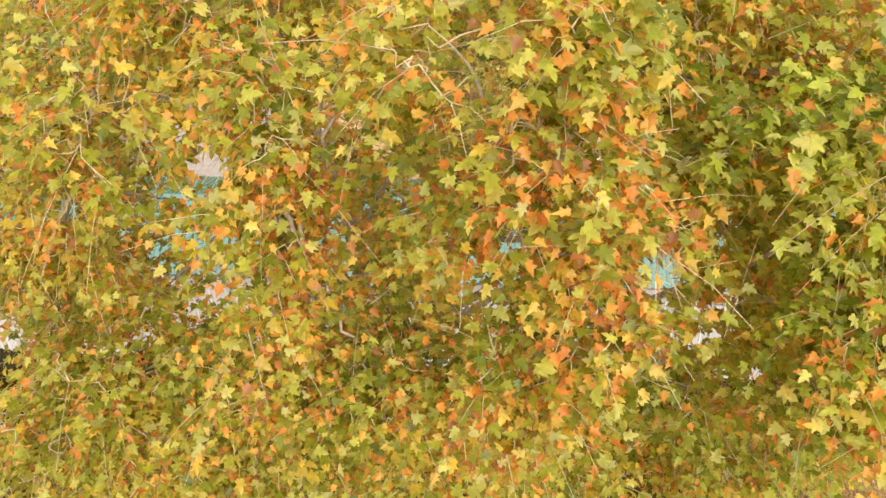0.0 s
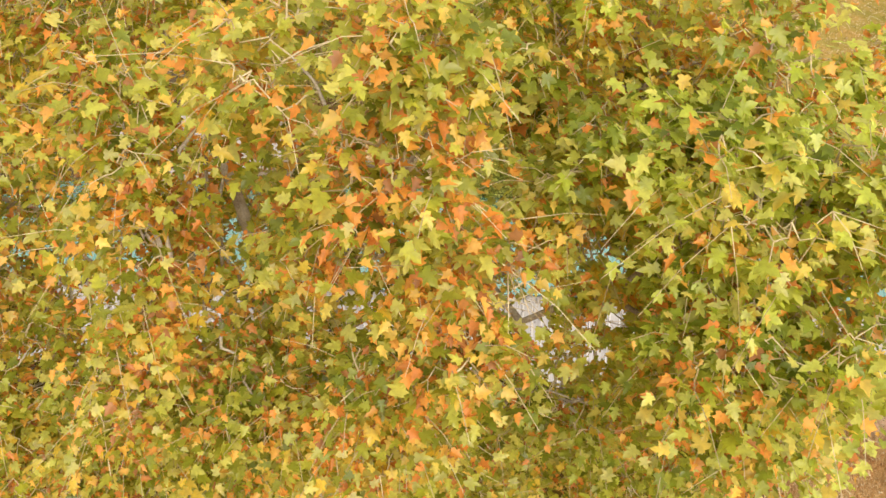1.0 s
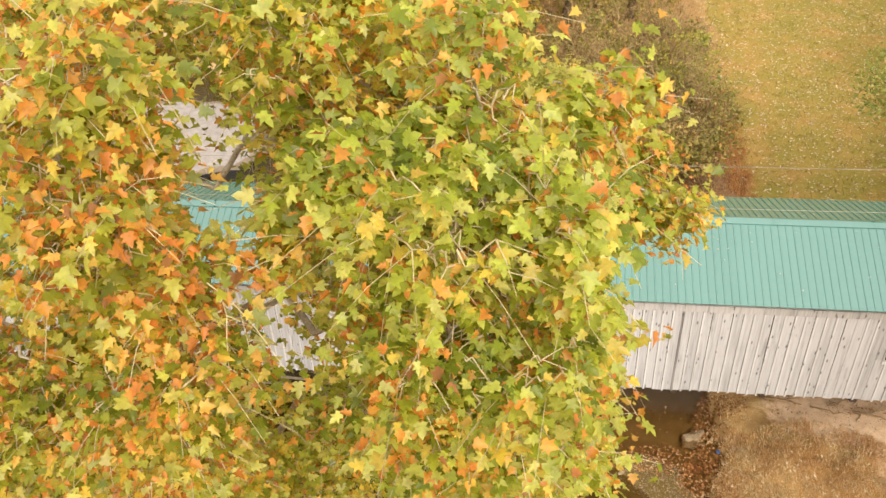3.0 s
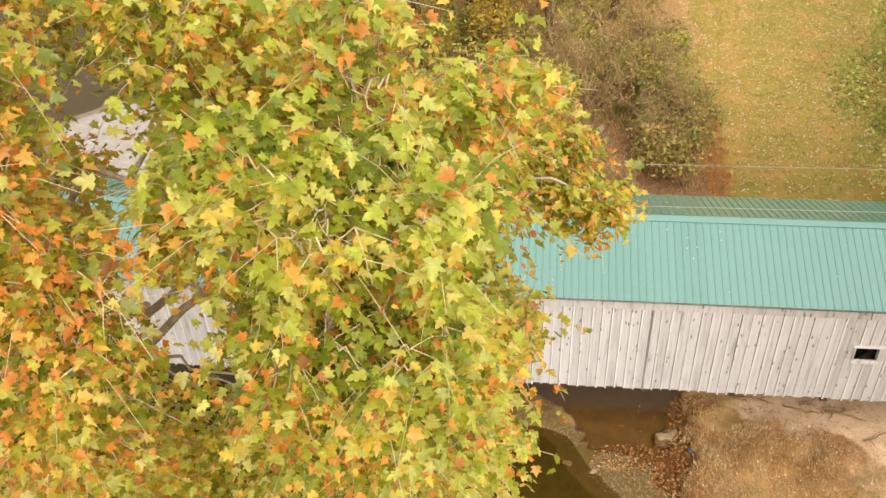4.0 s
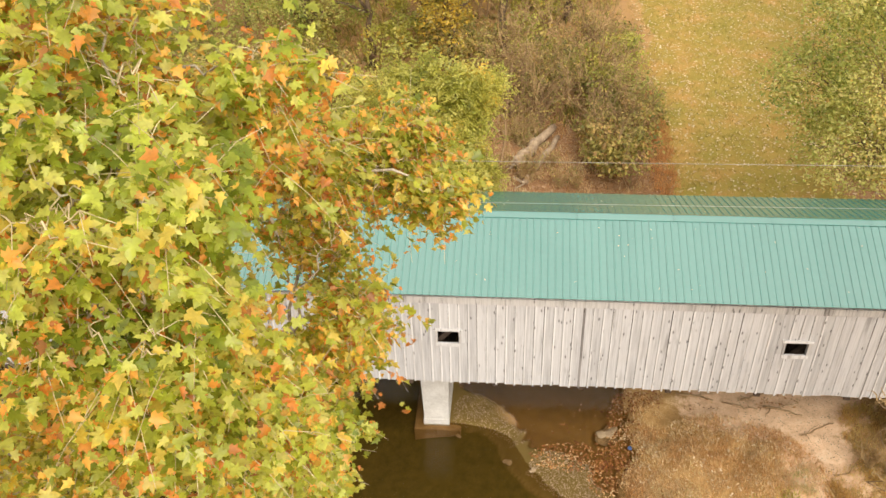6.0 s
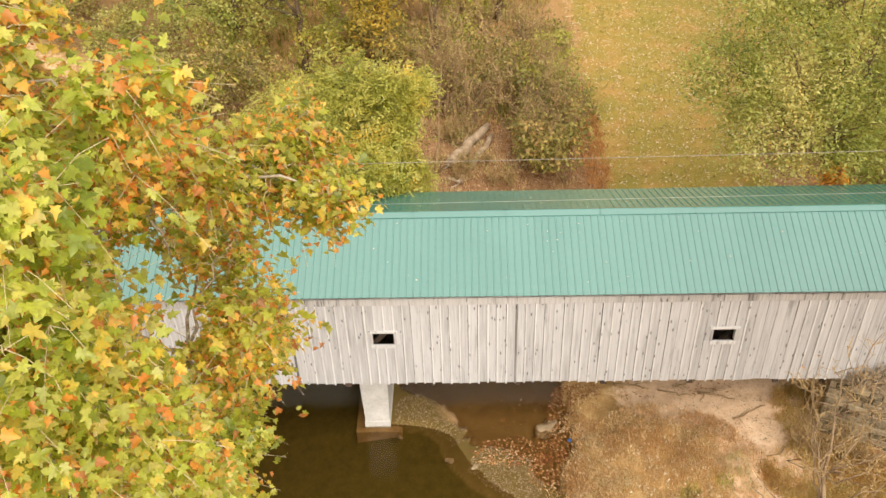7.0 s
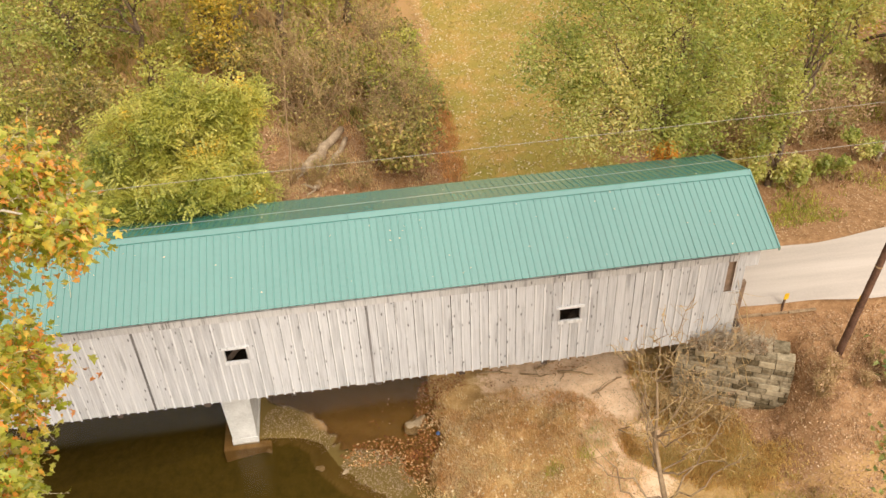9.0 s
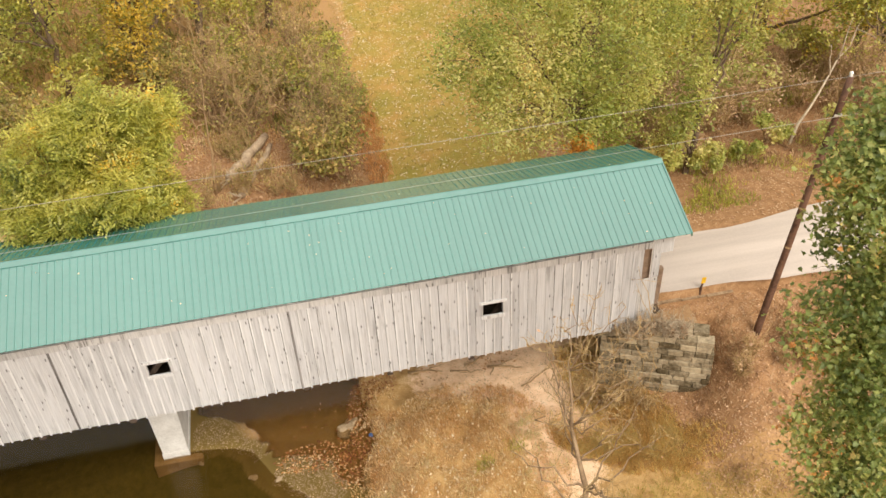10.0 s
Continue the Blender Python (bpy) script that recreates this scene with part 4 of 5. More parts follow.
TIP_BOUGH = [(1.6, -13.05, 19.78, 0.30, 0.32), (1.05, -12.75, 19.88, 0.42, 0.32), (1.2, -12.35, 20.1, 0.40, 0.35), (0.65, -12.7, 20.05, 0.42, 0.35), (0.3, -13.3, 20.4, 0.48, 0.3), (-0.2, -13.4, 20.3, 0.6, 0.35), (-0.1, -13.6, 19.4, 0.38, 0.35), (-0.8, -13.4, 20.6, 0.6, 0.35)]
LOW_BOUGH = [(0.72, -14.2, 18.9, 0.36, 0.36), (0.55, -12.9, 18.0, 0.38, 0.36), (0.42, -12.8, 17.3, 0.40, 0.4), (0.2, -13.0, 18.9, 0.40, 0.36), (0.1, -14.0, 18.2, 0.42, 0.3), (-0.2, -12.0, 18.6, 0.45, 0.36), (0.5, -15.0, 18.0, 0.42, 0.22), (0.3, -15.5, 18.8, 0.55, 0.22),
             (-0.12, -13.4, 16.35, 0.42, 0.16), (-0.6, -13.8, 16.0, 0.70, 0.16), (-0.3, -14.8, 17.2, 0.60, 0.2), (-1.2, -12.6, 19.2, 0.6, 0.3), (-0.6, -15.2, 19.9, 0.6, 0.25)]
STREAMER = [(-2.4, -16.75, 23.1, 0.50, 0.40), (-2.55, -17.0, 22.4, 0.48, 0.50), (-2.2, -16.95, 21.7, 0.46, 0.50), (-2.2, -17.0, 21.1, 0.45, 0.46), (-2.75, -16.8, 20.4, 0.52, 0.42), (-3.0, -16.5, 19.6, 0.55, 0.36), (-3.3, -16.4, 22.9, 0.60, 0.40), (-3.1, -16.6, 21.6, 0.5, 0.4)]
FAR_STREAMER = [(-4.75, -16.0, 22.2, 0.60, 0.36), (-4.85, -16.1, 21.3, 0.55, 0.48), (-5.05, -16.2, 20.4, 0.60, 0.46), (-5.2, -16.2, 19.6, 0.60, 0.36), (-4.1, -16.0, 22.5, 0.55, 0.36), (-4.1, -16.2, 19.4, 0.6, 0.34)]
OUTER_BOUGH = [(-6.4, -15.6, 21.9, 0.8, 0.3), (-6.9, -15.4, 20.6, 0.8, 0.3), (-7.8, -15.2, 21.2, 1.0, 0.3), (-6.8, -15.6, 19.2, 0.9, 0.3), (-8.2, -15.0, 19.4, 1.1, 0.3), (-5.9, -15.0, 22.8, 0.7, 0.3), (-9.5, -12.5, 20.5, 1.6, 0.3), (-7.4, -12.8, 21.4, 1.4, 0.3), (-8.6, -13.2, 18.6, 1.5, 0.25)]
HEART = [(-1.2, -15.2, 18.6, 0.70, 0.2), (-3.7, -15.6, 18.5, 0.75, 0.25), (-4.3, -13.6, 19.9, 0.70, 0.3), (-1.9, -14.6, 17.9, 0.7, 0.2), (-3.0, -14.2, 17.3, 0.9, 0.2), (-5.2, -14.8, 17.6, 1.0, 0.2), (-6.6, -14.0, 17.0, 1.2, 0.2), (-2.8, -12.4, 18.2, 0.8, 0.25), (-5.6, -12.6, 19.2, 1.1, 0.3), (-4.0, -15.4, 20.0, 0.6, 0.4), (-4.5, -15.0, 18.8, 0.6, 0.3)]
CROWN = [(-3.6, -12.6, 22.0, 1.0, 0.3), (-5.4, -12.6, 22.2, 1.2, 0.3), (-3.2, -14.2, 23.2, 0.8, 0.3), (-4.8, -14.4, 23.2, 0.9, 0.3), (-1.0, -13.6, 16.6, 0.8, 0.2), (-2.4, -13.6, 15.6, 0.9, 0.2), (-4.6, -13.8, 15.4, 1.1, 0.2), (-2.6, -15.3, 16.9, 0.8, 0.2), (-5.6, -15.6, 18.6, 0.8, 0.25), (-6.4, -15.9, 18.4, 0.8, 0.25), (-7.2, -15.5, 17.6, 1.0, 0.25), (-6.0, -15.6, 17.2, 0.9, 0.2), (-7.9, -15.8, 18.5, 0.8, 0.25), (-8.4, -15.4, 17.2, 0.9, 0.25)]
BOUGHS = [(17.6, 1.0, NEAR_BOUGH), (19.2, 1.0, HIGH_BOUGH), (17.0, 1.3, TIP_BOUGH), (14.6, 1.25, LOW_BOUGH), (18.6, 1.0, STREAMER), (18.0, 1.0, FAR_STREAMER), (17.2, 0.8, OUTER_BOUGH), (14.0, 0.72, HEART), (16.0, 0.75, CROWN)]
# openings between the boughs
OPENINGS = [((-4.61, -17.5, 22.62), (-7.67, -11, 18.41), 0.18), ((-5.58, -17.5, 22.31), (-10.15, -11, 17.64), 0.15), ((-2.87, -17.5, 22.13), (-3.24, -11, 17.17), 0.12), ((-1.96, -17.5, 21.95), (-0.94, -11, 16.7), 0.18),
            ((-1.74, -17.5, 22.72), (-3.36, -11, 18.17), 0.15), ((-1.21, -17.5, 22.32), (-1.93, -11, 17.09), 0.16), ((-1.49, -17.5, 21.8), (-2.69, -11, 15.67), 0.12), ((-1.65, -17.5, 22.84), (-4.8, -11, 18.34), 0.15),
            ((-0.3, -17.5, 21.89), (-1.16, -11, 15.77), 0.09), ((1.36, -17.5, 22.35), (-1.74, -11, 17.32), 0.12), ((1.54, -17.5, 21.86), (-1.26, -11, 15.96), 0.21), ((-1.34, -17.5, 22.7), (-6.01, -11, 18.16), 0.13), ((-1.27, -17.5, 21.79), (-0.46, -11.0, 16.07), 0.15), ((-1.79, -17.5, 21.77), (-1.84, -11.0, 16.01), 0.13)]


def build_sycamore():
    """Trunk, a limb to every bough, branches to its leafy masses, drooping sprays of twigs with a leaf at every joint."""
    rng = np.random.default_rng(21)
    base = np.array((-4.6, -13.2, float(height(-4.6, -13.2))))
    tree = thing("sycamore_tree", Matrix.Translation(base), "tall sycamore with lobed leaves turning green, yellow and orange", "tree")
    inv = Matrix.Translation(-Vector(base))
    way = np.array([base - (0, 0, 0.3), (-4.5, -13.2, 6), (-4.7, -13.3, 12), (-4.75, -13.5, 16), (-4.99, -13.6, 20.0), (-5.38, -13.6, 21.8), (-5.3, -13.8, 22.6)])
    zs = np.linspace(way[0, 2], way[-1, 2], 34)
    spine = np.stack([np.interp(zs, way[:, 2], way[:, k]) for k in range(3)], 1)
    spine[1:-1, :2] += rng.normal(0, 0.03, (32, 2))
    rad = np.interp(zs, (0, 2, 12, 18, 22.6), (0.42, 0.32, 0.20, 0.10, 0.02))
    put("trunk", Soup().tube(spine, rad, 11).mesh("trunk", M_BARK_PALE, True), tree, at=inv)
    own_rng = np.random.default_rng(3020)
    waves, starts = own_rng.normal(0, 2.8, (7, 3)), own_rng.uniform(0, 6.3, 7)

    def fullness(p):
        return sum(np.sin(np.asarray(p) @ k + s) for k, s in zip(waves, starts)) / 7 ** 0.5

    tw, green, turned = Soup(), [], []
    for z0, full, masses in BOUGHS:
        lob = np.array(masses, float)
        k = int(np.argmin(np.abs(zs - z0)))
        cen = np.average(lob[:, :3], axis=0, weights=lob[:, 3])
        far = np.linalg.norm(cen - spine[k])
        main = limb_path(rng, spine[k], cen, 0.06 * far, 14, 0.035 * far)
        r0 = min(rad[k] * 0.6, 0.06)
        put("limb", Soup().tube(main, np.linspace(r0, r0 * 0.35, 14), 8).mesh("limb", M_BARK_PALE, True), tree, at=inv)
        for x, y, z, r, share in masses:
            c = np.array((x, y, z))
            root = main[4 + int(np.argmin(np.linalg.norm(main[4:] - c, axis=1)))]
            br = limb_path(rng, root, c, 0.1, 9, 0.05 * np.linalg.norm(c - root) ** 0.7)
            put("branch", Soup().tube(br, np.linspace(r0 * 0.42, 0.009, 9), 6).mesh("branch", M_BARK_PALE, True), tree, at=inv)
            n_clump = int(full * (10 + 94 * r * r))
            d = rng.normal(size=(n_clump, 3))
            d /= np.linalg.norm(d, axis=1)[:, None]
            at = c + d * (r * rng.uniform(0.15, 1.0, n_clump) ** 0.55)[:, None] * np.array([0.9, 0.9, 0.85])
            wood = [br[3:]]
            for q, o in zip(at, d):
                if fullness(q) < -0.75:
                    continue
                near = np.concatenate(wood)
                path = limb_path(rng, near[int(np.argmin(np.linalg.norm(near - q, axis=1)))], q, rng.uniform(-0.05, 0.12), 5, 0.04)
                wood.append(path[1:])
                tw.tube(path, np.linspace(0.008, 0.0045, 5), 4, False)
                for side in range(4):
                    e = q + (o * 0.45 + rng.normal(0, 0.5, 3) + (0, 0, -0.4)) * min(0.55, 0.25 + 0.4 * r)
                    m = (q + e) / 2 + (0, 0, 0.05)
                    if side < 2:
                        tw.tube([q, m, e], (0.0045, 0.003, 0.002), 3, False)
                    n = rng.integers(6, 10)
                    t = rng.uniform(0.1, 1.0, n)[:, None]
                    p = np.where(t < 0.5, q + (m - q) * 2 * t, m + (e - m) * (2 * t - 1)) + rng.normal(0, 0.05, (n, 3)) - (0, 0, 0.02)
                    old = rng.random(n) < np.clip(share * rng.choice([0.3, 1.0, 1.8]), 0, 0.9)
                    green.append(p[~old])
                    turned.append(p[old])
    put("twig_tangle", tw.mesh("twig_tangle", M_SYC_TWIG), tree, at=inv, kind="stuff")

    def cleared(pos):
        for a, b, r in OPENINGS:
            a, b = np.array(a), np.array(b)
            t = np.clip((pos - a) @ (b - a) / ((b - a) @ (b - a)), 0, 1)
            pos = pos[np.linalg.norm(pos - a - t[:, None] * (b - a), axis=1) > r * rng.uniform(0.6, 1.3, len(pos))]
        return pos

    def outward(p):
        o = (p - np.array((-4.8, -13.4, 0))) * (1, 1, 0)
        return 0.38 * o / (np.linalg.norm(o, axis=1)[:, None] + 0.5)

    pos = cleared(np.concatenate(green))
    n = len(pos)
    rot = turns(rng, n, 0.6, 0.5, outward(pos))
    rot[:, :, 0] *= rng.uniform(0.6, 1.0, n)[:, None]                # curled blades look narrower
    sz = 0.122 * rng.uniform(0.45, 1.0, n) ** 0.8 * rng.uniform(0.85, 1.25, n)
    order = np.argsort(np.linalg.norm(pos - np.array((-0.3, -18.0, 22.6)), axis=1))
    me = mesh_from("leaf", SYC_V, SYC_F, M_SYC_ONE)
    for k in order[:300]:
        m4 = Matrix(np.block([[rot[k] * sz[k], pos[k][:, None]], [np.zeros((1, 3)), np.ones((1, 1))]]).tolist())
        put("leaf", me, tree, at=inv @ m4)
    rest = order[300:]
    outer, fresh = pos[rest, 1] < -14.9, pos[rest, 0] + rng.normal(0, 0.25, len(rest)) > -1.45
    for part_name, pick, tv, tf, mt in (("crown", outer & ~fresh, SYC_V, SYC_F, M_SYC), ("green_crown", outer & fresh, SYC_V, SYC_F, M_SYC_FRESH), ("inner_crown", ~outer, LOBED_V, LOBED_F, M_SYC)):
        pick = rest[pick]
        v, f = scatter(tv, tf, pos[pick], rot[pick], sz[pick] * (1.0 if tv is SYC_V else 1.06))
        put(part_name, mesh_from(part_name, v, f, mt), tree, at=inv, kind="stuff")
    pos = cleared(np.concatenate(turned))
    n = len(pos)
    rot = turns(rng, n, 1.0, 0.75, outward(pos))
    rot[:, :, 0] *= rng.uniform(0.45, 0.95, n)[:, None]
    v, f = scatter(LOBED_V, LOBED_F, pos, rot, 0.098 * rng.uniform(0.5, 1.25, n))
    put("turned_leaves", mesh_from("turned_leaves", v, f, M_SYC_TURNED), tree, "yellow, orange and rust-brown leaves", at=inv, kind="stuff")


build_sycamore()

PIN = []
for cx, cy, rot_ in PINNATE:
    c_, s_ = math.cos(radians(rot_)), math.sin(radians(rot_))
    PIN.append([(cx + c_ * x * 0.4 + s_ * y * 0.30, cy - s_ * x * 0.4 + c_ * y * 0.30, z * 0.3) for x, y, z in OVAL_V[[0, 1, 3, 5]]])
PIN_V = np.array(PIN).reshape(-1, 3)
PIN_F = np.array([(4 * k + a, 4 * k + b, 4 * k + c) for k in range(len(PIN)) for a, b, c in ((0, 1, 2), (0, 2, 3))])
build_tree("locust_tree", "yellow-green feathery tree leaning over the bridge roof", "tree", (-2.5, 9.5, 0.6),
           [(-0.2, 6.4, 8.20, 1.5), (-2.0, 6.2, 8.20, 1.5), (-1.0, 7.0, 9.90, 1.6), (-2.9, 7.0, 9.60, 1.5), (0.3, 7.2, 9.20, 1.2), (-3.9, 6.8, 8.40, 1.2), (-1.2, 7.4, 10.90, 1.1), (0.8, 6.2, 7.60, 0.9), (-0.9, 4.9, 8.75, 0.7), (-2.3, 4.8, 8.45, 0.55), (-3.3, 4.9, 8.35, 0.5), (0.0, 5.2, 8.85, 0.6), (0.4, 7.4, 10.80, 0.7), (1.3, 7.8, 10.40, 0.6)],
           (PIN_V, PIN_F), 13500, 0.40, M_LOCUST, M_BARK, 31, 0.16, 0.4, None, 160, None, 0.45, 0.65, 0.6, clump=16, clump_r=0.46, thin=-0.9)
build_tree("elm_tree", "spreading green and yellow tree behind the bridge end", "tree", (17.8, 9.6, 2.4),
           [(14.4, 7.4, 8.6, 1.8), (16.6, 7.2, 8.8, 1.8), (14.8, 7.8, 11.2, 2.0), (17.4, 7.6, 11.4, 2.1), (18.8, 8.4, 9.2, 1.8), (16.2, 8.8, 13.6, 2.1), (19.2, 8.8, 13.2, 2.0), (13.0, 9.0, 10.4, 1.6), (20.2, 9.6, 11.0, 1.7), (18.2, 7.8, 7.2, 1.2), (14.0, 9.6, 13.4, 1.7), (20.4, 10.4, 8.0, 1.3)],
           (OVAL_V, OVAL_F), 50000, 0.155, M_ELM, M_BARK, 33, 0.20, 0.4, None, 320, None, 0.5, 0.9, 0.5, clump=40, clump_r=0.58, thin=-0.7)
build_tree("maple_tree", "green maple with a few orange leaves beside the road", "tree", (18.6, -10.4, 1.2),
           [(16.3, -10.2, 12.6, 1.15), (16.9, -9.6, 14.6, 1.2), (16.2, -11.4, 10.6, 1.25), (18.2, -9.4, 15.2, 1.1), (18.4, -10.4, 12.6, 1.7), (17.2, -12.0, 9.2, 1.5), (19.2, -9.6, 15.0, 1.5), (16.1, -12.4, 8.8, 1.05), (16.7, -11.2, 11.6, 1.1), (16.4, -9.3, 15.9, 0.75), (17.3, -8.8, 16.6, 0.8), (17.2, -10.8, 13.4, 1.2)],
           (LOBED_V, LOBED_F), 32000, 0.13, M_MAPLE, M_BARK, 37, 0.2, 0.4, None, 200, None, 0.4, 0.8, 0.5, clump=22, clump_r=0.45)
build_tree("orange_sapling", "small bright orange sapling pressed against the bridge roof", "tree", (16.9, 6.6, float(height(16.9, 6.6))),
           [(16.6, 6.15, 7.45, 0.34), (16.8, 6.3, 7.0, 0.36), (16.4, 6.25, 7.15, 0.28)], (OVAL_V, OVAL_F), 900, 0.15, M_ORANGE, M_BARK, 43, 0.04, 0.4, None, 30, None, 0.2, 0.8, 0.5, clump=20, clump_r=0.25)

build_tree("hackberry_tree", "olive-green tree with a dark crooked trunk beyond the road", "tree", (22.4, 8.8, 2.6),
           [(23.2, 9.5, 11.6, 1.3), (24.9, 9.8, 12.2, 1.5), (26.6, 10.2, 12.4, 1.3), (24.4, 9.4, 9.8, 0.9), (22.6, 9.4, 8.4, 0.9), (26.0, 10.4, 10.6, 0.8), (23.6, 10.6, 13.2, 1.4), (21.9, 8.6, 6.2, 0.9), (22.3, 8.4, 7.6, 0.9), (21.4, 8.8, 5.2, 0.7)],
           (OVAL_V, OVAL_F), 15000, 0.18, M_ELM, M_BARK, 39, 0.17, 0.4, (24.4, 9.8, 13.0), 160, None, 0.3, 0.9, 0.5, clump=30, clump_r=0.5, thin=-0.7)


def bare_tree(name, label, base, top, spread, n_limb, seed, r, mat, leaf_n=0, lowest=3, bark=None):
    """A leafless small tree: trunk, limbs and forking twigs."""
    rng = np.random.default_rng(seed)
    base, top = np.array(base, float), np.array(top, float)
    tree = thing(name, Matrix.Translation(base), label, "tree")
    inv = Matrix.Translation(-Vector(base))
    spine = wander(rng, base - (0, 0, 0.2), top, 12, 0.18)
    rad = np.linspace(r, r * 0.12, 12)
    put("trunk", Soup().tube(spine, rad, 8).mesh("trunk", bark or mat, True), tree, at=inv)
    tw, ends = Soup(), []
    for k in range(n_limb):
        i = rng.integers(lowest, 12)
        a = rng.uniform(0, 2 * np.pi)
        ln = spread * rng.uniform(0.5, 1.0) * (1 - 0.35 * i / 12)
        e = spine[i] + (math.cos(a) * ln, math.sin(a) * ln, ln * rng.uniform(0.45, 1.2))
        path = wander(rng, spine[i], e, 8, 0.10)
        r0 = rad[i] * rng.uniform(0.3, 0.5) + 0.006
        put("limb", Soup().tube(path, np.linspace(r0, 0.008, 8), 5).mesh("limb", bark or mat, True), tree, at=inv)
        for _ in range(7):
            j = rng.integers(2, 8)
            q = path[j] + rng.normal(0, 0.28, 3) * ln * 0.6 + (0, 0, 0.2 * ln)
            sub = wander(rng, path[j], q, 5, 0.04)
            tw.tube(sub, np.linspace(0.011, 0.004, 5), 4, False)
            for _ in range(2):
                tw.tube(wander(rng, sub[3], sub[3] + rng.normal(0, 0.22, 3) * ln * 0.5, 3, 0.02), (0.006, 0.005, 0.003), 3, False)
            ends.append(q)
    put("twig_tangle", tw.mesh("twig_tangle", mat), tree, at=inv, kind="stuff")
    if leaf_n:
        pos = np.array(ends)[rng.integers(0, len(ends), leaf_n)] + rng.normal(0, 0.05, (leaf_n, 3))
        v, f = scatter(OVAL_V, OVAL_F, pos, turns(rng, leaf_n, 0.8), rng.uniform(0.07, 0.12, leaf_n))
        put("sparse_foliage", mesh_from("sparse_foliage", v, f, M_LITTER), tree, at=inv, kind="stuff")
    return tree


bare_tree("bare_tree", "leafless grey sapling on the sandy bank", (11.6, -10.2, 0.9), (11.2, -7.8, 10.2), 2.7, 30, 41, 0.17, M_DRYBRUSH, 30, 6, M_SAPLING)


# ---------------------------------------------------------------- woods behind the bridge
rng = np.random.default_rng(71)
for k in range(17):
    x, y = rng.uniform(1.0, 8.2), rng.uniform(19, 29)
    z = float(height(x, y))
    bare_tree("bare_sapling", "slim leafless sapling in the brush", (x, y, z), (x + rng.normal(0, 0.5), y + rng.normal(0, 0.5), z + rng.uniform(3.5, 6.0)), 1.8, 10, 400 + k, 0.06, M_DRYBRUSH, 25, 2)


def shrub(name, label, c, r, n, size, mat, seed, stems=9, group="undergrowth", wood=M_TWIG):
    rng = np.random.default_rng(seed)
    x, y = c
    if 0.6 < x < 6.4 and 13 < y < 21:   # the clearing with the fallen logs
        y += 7.5
    z = float(height(x, y))
    s = thing(name, pose(x, y, z), label, "shrub", group)
    st, lobes = Soup(), []
    for k in range(stems):
        a = rng.uniform(0, 2 * np.pi)
        e = np.array([math.cos(a) * r * rng.uniform(0.3, 1.0), math.sin(a) * r * rng.uniform(0.3, 1.0), r * rng.uniform(0.8, 1.9)])
        p = wander(rng, (0, 0, -0.1), e, 7, 0.10 * r)
        st.tube(p, np.linspace(0.035, 0.008, 7), 4, False)
        for _ in range(5):
            j = rng.integers(2, 7)
            st.tube(wander(rng, p[j], p[j] + rng.normal(0, 0.4 * r, 3) + (0, 0, 0.25 * r), 4, 0.05), np.linspace(0.012, 0.005, 4), 3, False)
        lobes.append((*p[5], r * rng.uniform(0.3, 0.55)))
    put("stem_tangle", st.mesh("stem_tangle", wood), s, kind="stuff")
    if n:
        pos, _ = in_lobes(rng, lobes, n, 0.2)
        pos[:, 2] = np.maximum(pos[:, 2], 0.05)
        v, f = scatter(OVAL_V, OVAL_F, pos, turns(rng, n, 0.4, 0.9), size * rng.uniform(0.6, 1.3, n))
        put("foliage", mesh_from("foliage", v, f, mat), s, kind="stuff")
    return s


rng = np.random.default_rng(77)
for k in range(26):                     # bare brush
    shrub("bare_brush", "leafless grey-brown brush in the undergrowth", (rng.uniform(1.0, 8.5), rng.uniform(15.5, 34)), rng.uniform(1.1, 2.1), 260, 0.15, M_BRUSH, 100 + k, 16)
for k in range(46):                     # leafy undergrowth between river and meadow
    y = rng.uniform(15, 40)
    shrub("shrub", "olive-green leafy shrub in the undergrowth", (rng.uniform(float(np.interp(y, BANK_Y, BANK_X)) + 1.5, 8.6), y), rng.uniform(1.2, 2.3), 950, 0.21, M_BRUSH if k % 2 else M_LOCUST, 130 + k, 8)
for k in range(26):                     # the river's far bank
    y = rng.uniform(22, 42)
    shrub("shrub", "tangled olive and tan shrub on the river bank", (float(np.interp(y, BANK_Y, BANK_X)) + rng.uniform(0.8, 7), y), rng.uniform(1.1, 2.0), 800, 0.20, M_BRUSH if k % 2 else M_ELM, 230 + k, 12)
for k in range(15):
    cy = rng.uniform(17.0, 28.5)
    shrub("shrub", "green and tan shrub at the edge of the meadow", (rng.uniform(6.6, 8.9), cy), rng.uniform(0.8, 1.35), 900, 0.16, M_ELM if k % 3 else M_BRUSH, 700 + k, 13)
for k in range(44):                     # brush on the bank beyond the road
    shrub("bare_brush", "tangle of dry brown brush beyond the road", (rng.uniform(21, 37), rng.uniform(9, 21)), rng.uniform(0.9, 1.9), 300, 0.13, M_LITTER, 190 + k, 22, wood=M_DRYBRUSH)
for k in range(9):                      # green thicket at the edge of the clearing
    shrub("shrub", "olive-green thicket beyond the dry brush", (rng.uniform(25, 37), rng.uniform(13.5, 22)), rng.uniform(1.2, 2.0), 950, 0.21, M_LOCUST if k % 2 else M_ELM, 600 + k, 9)
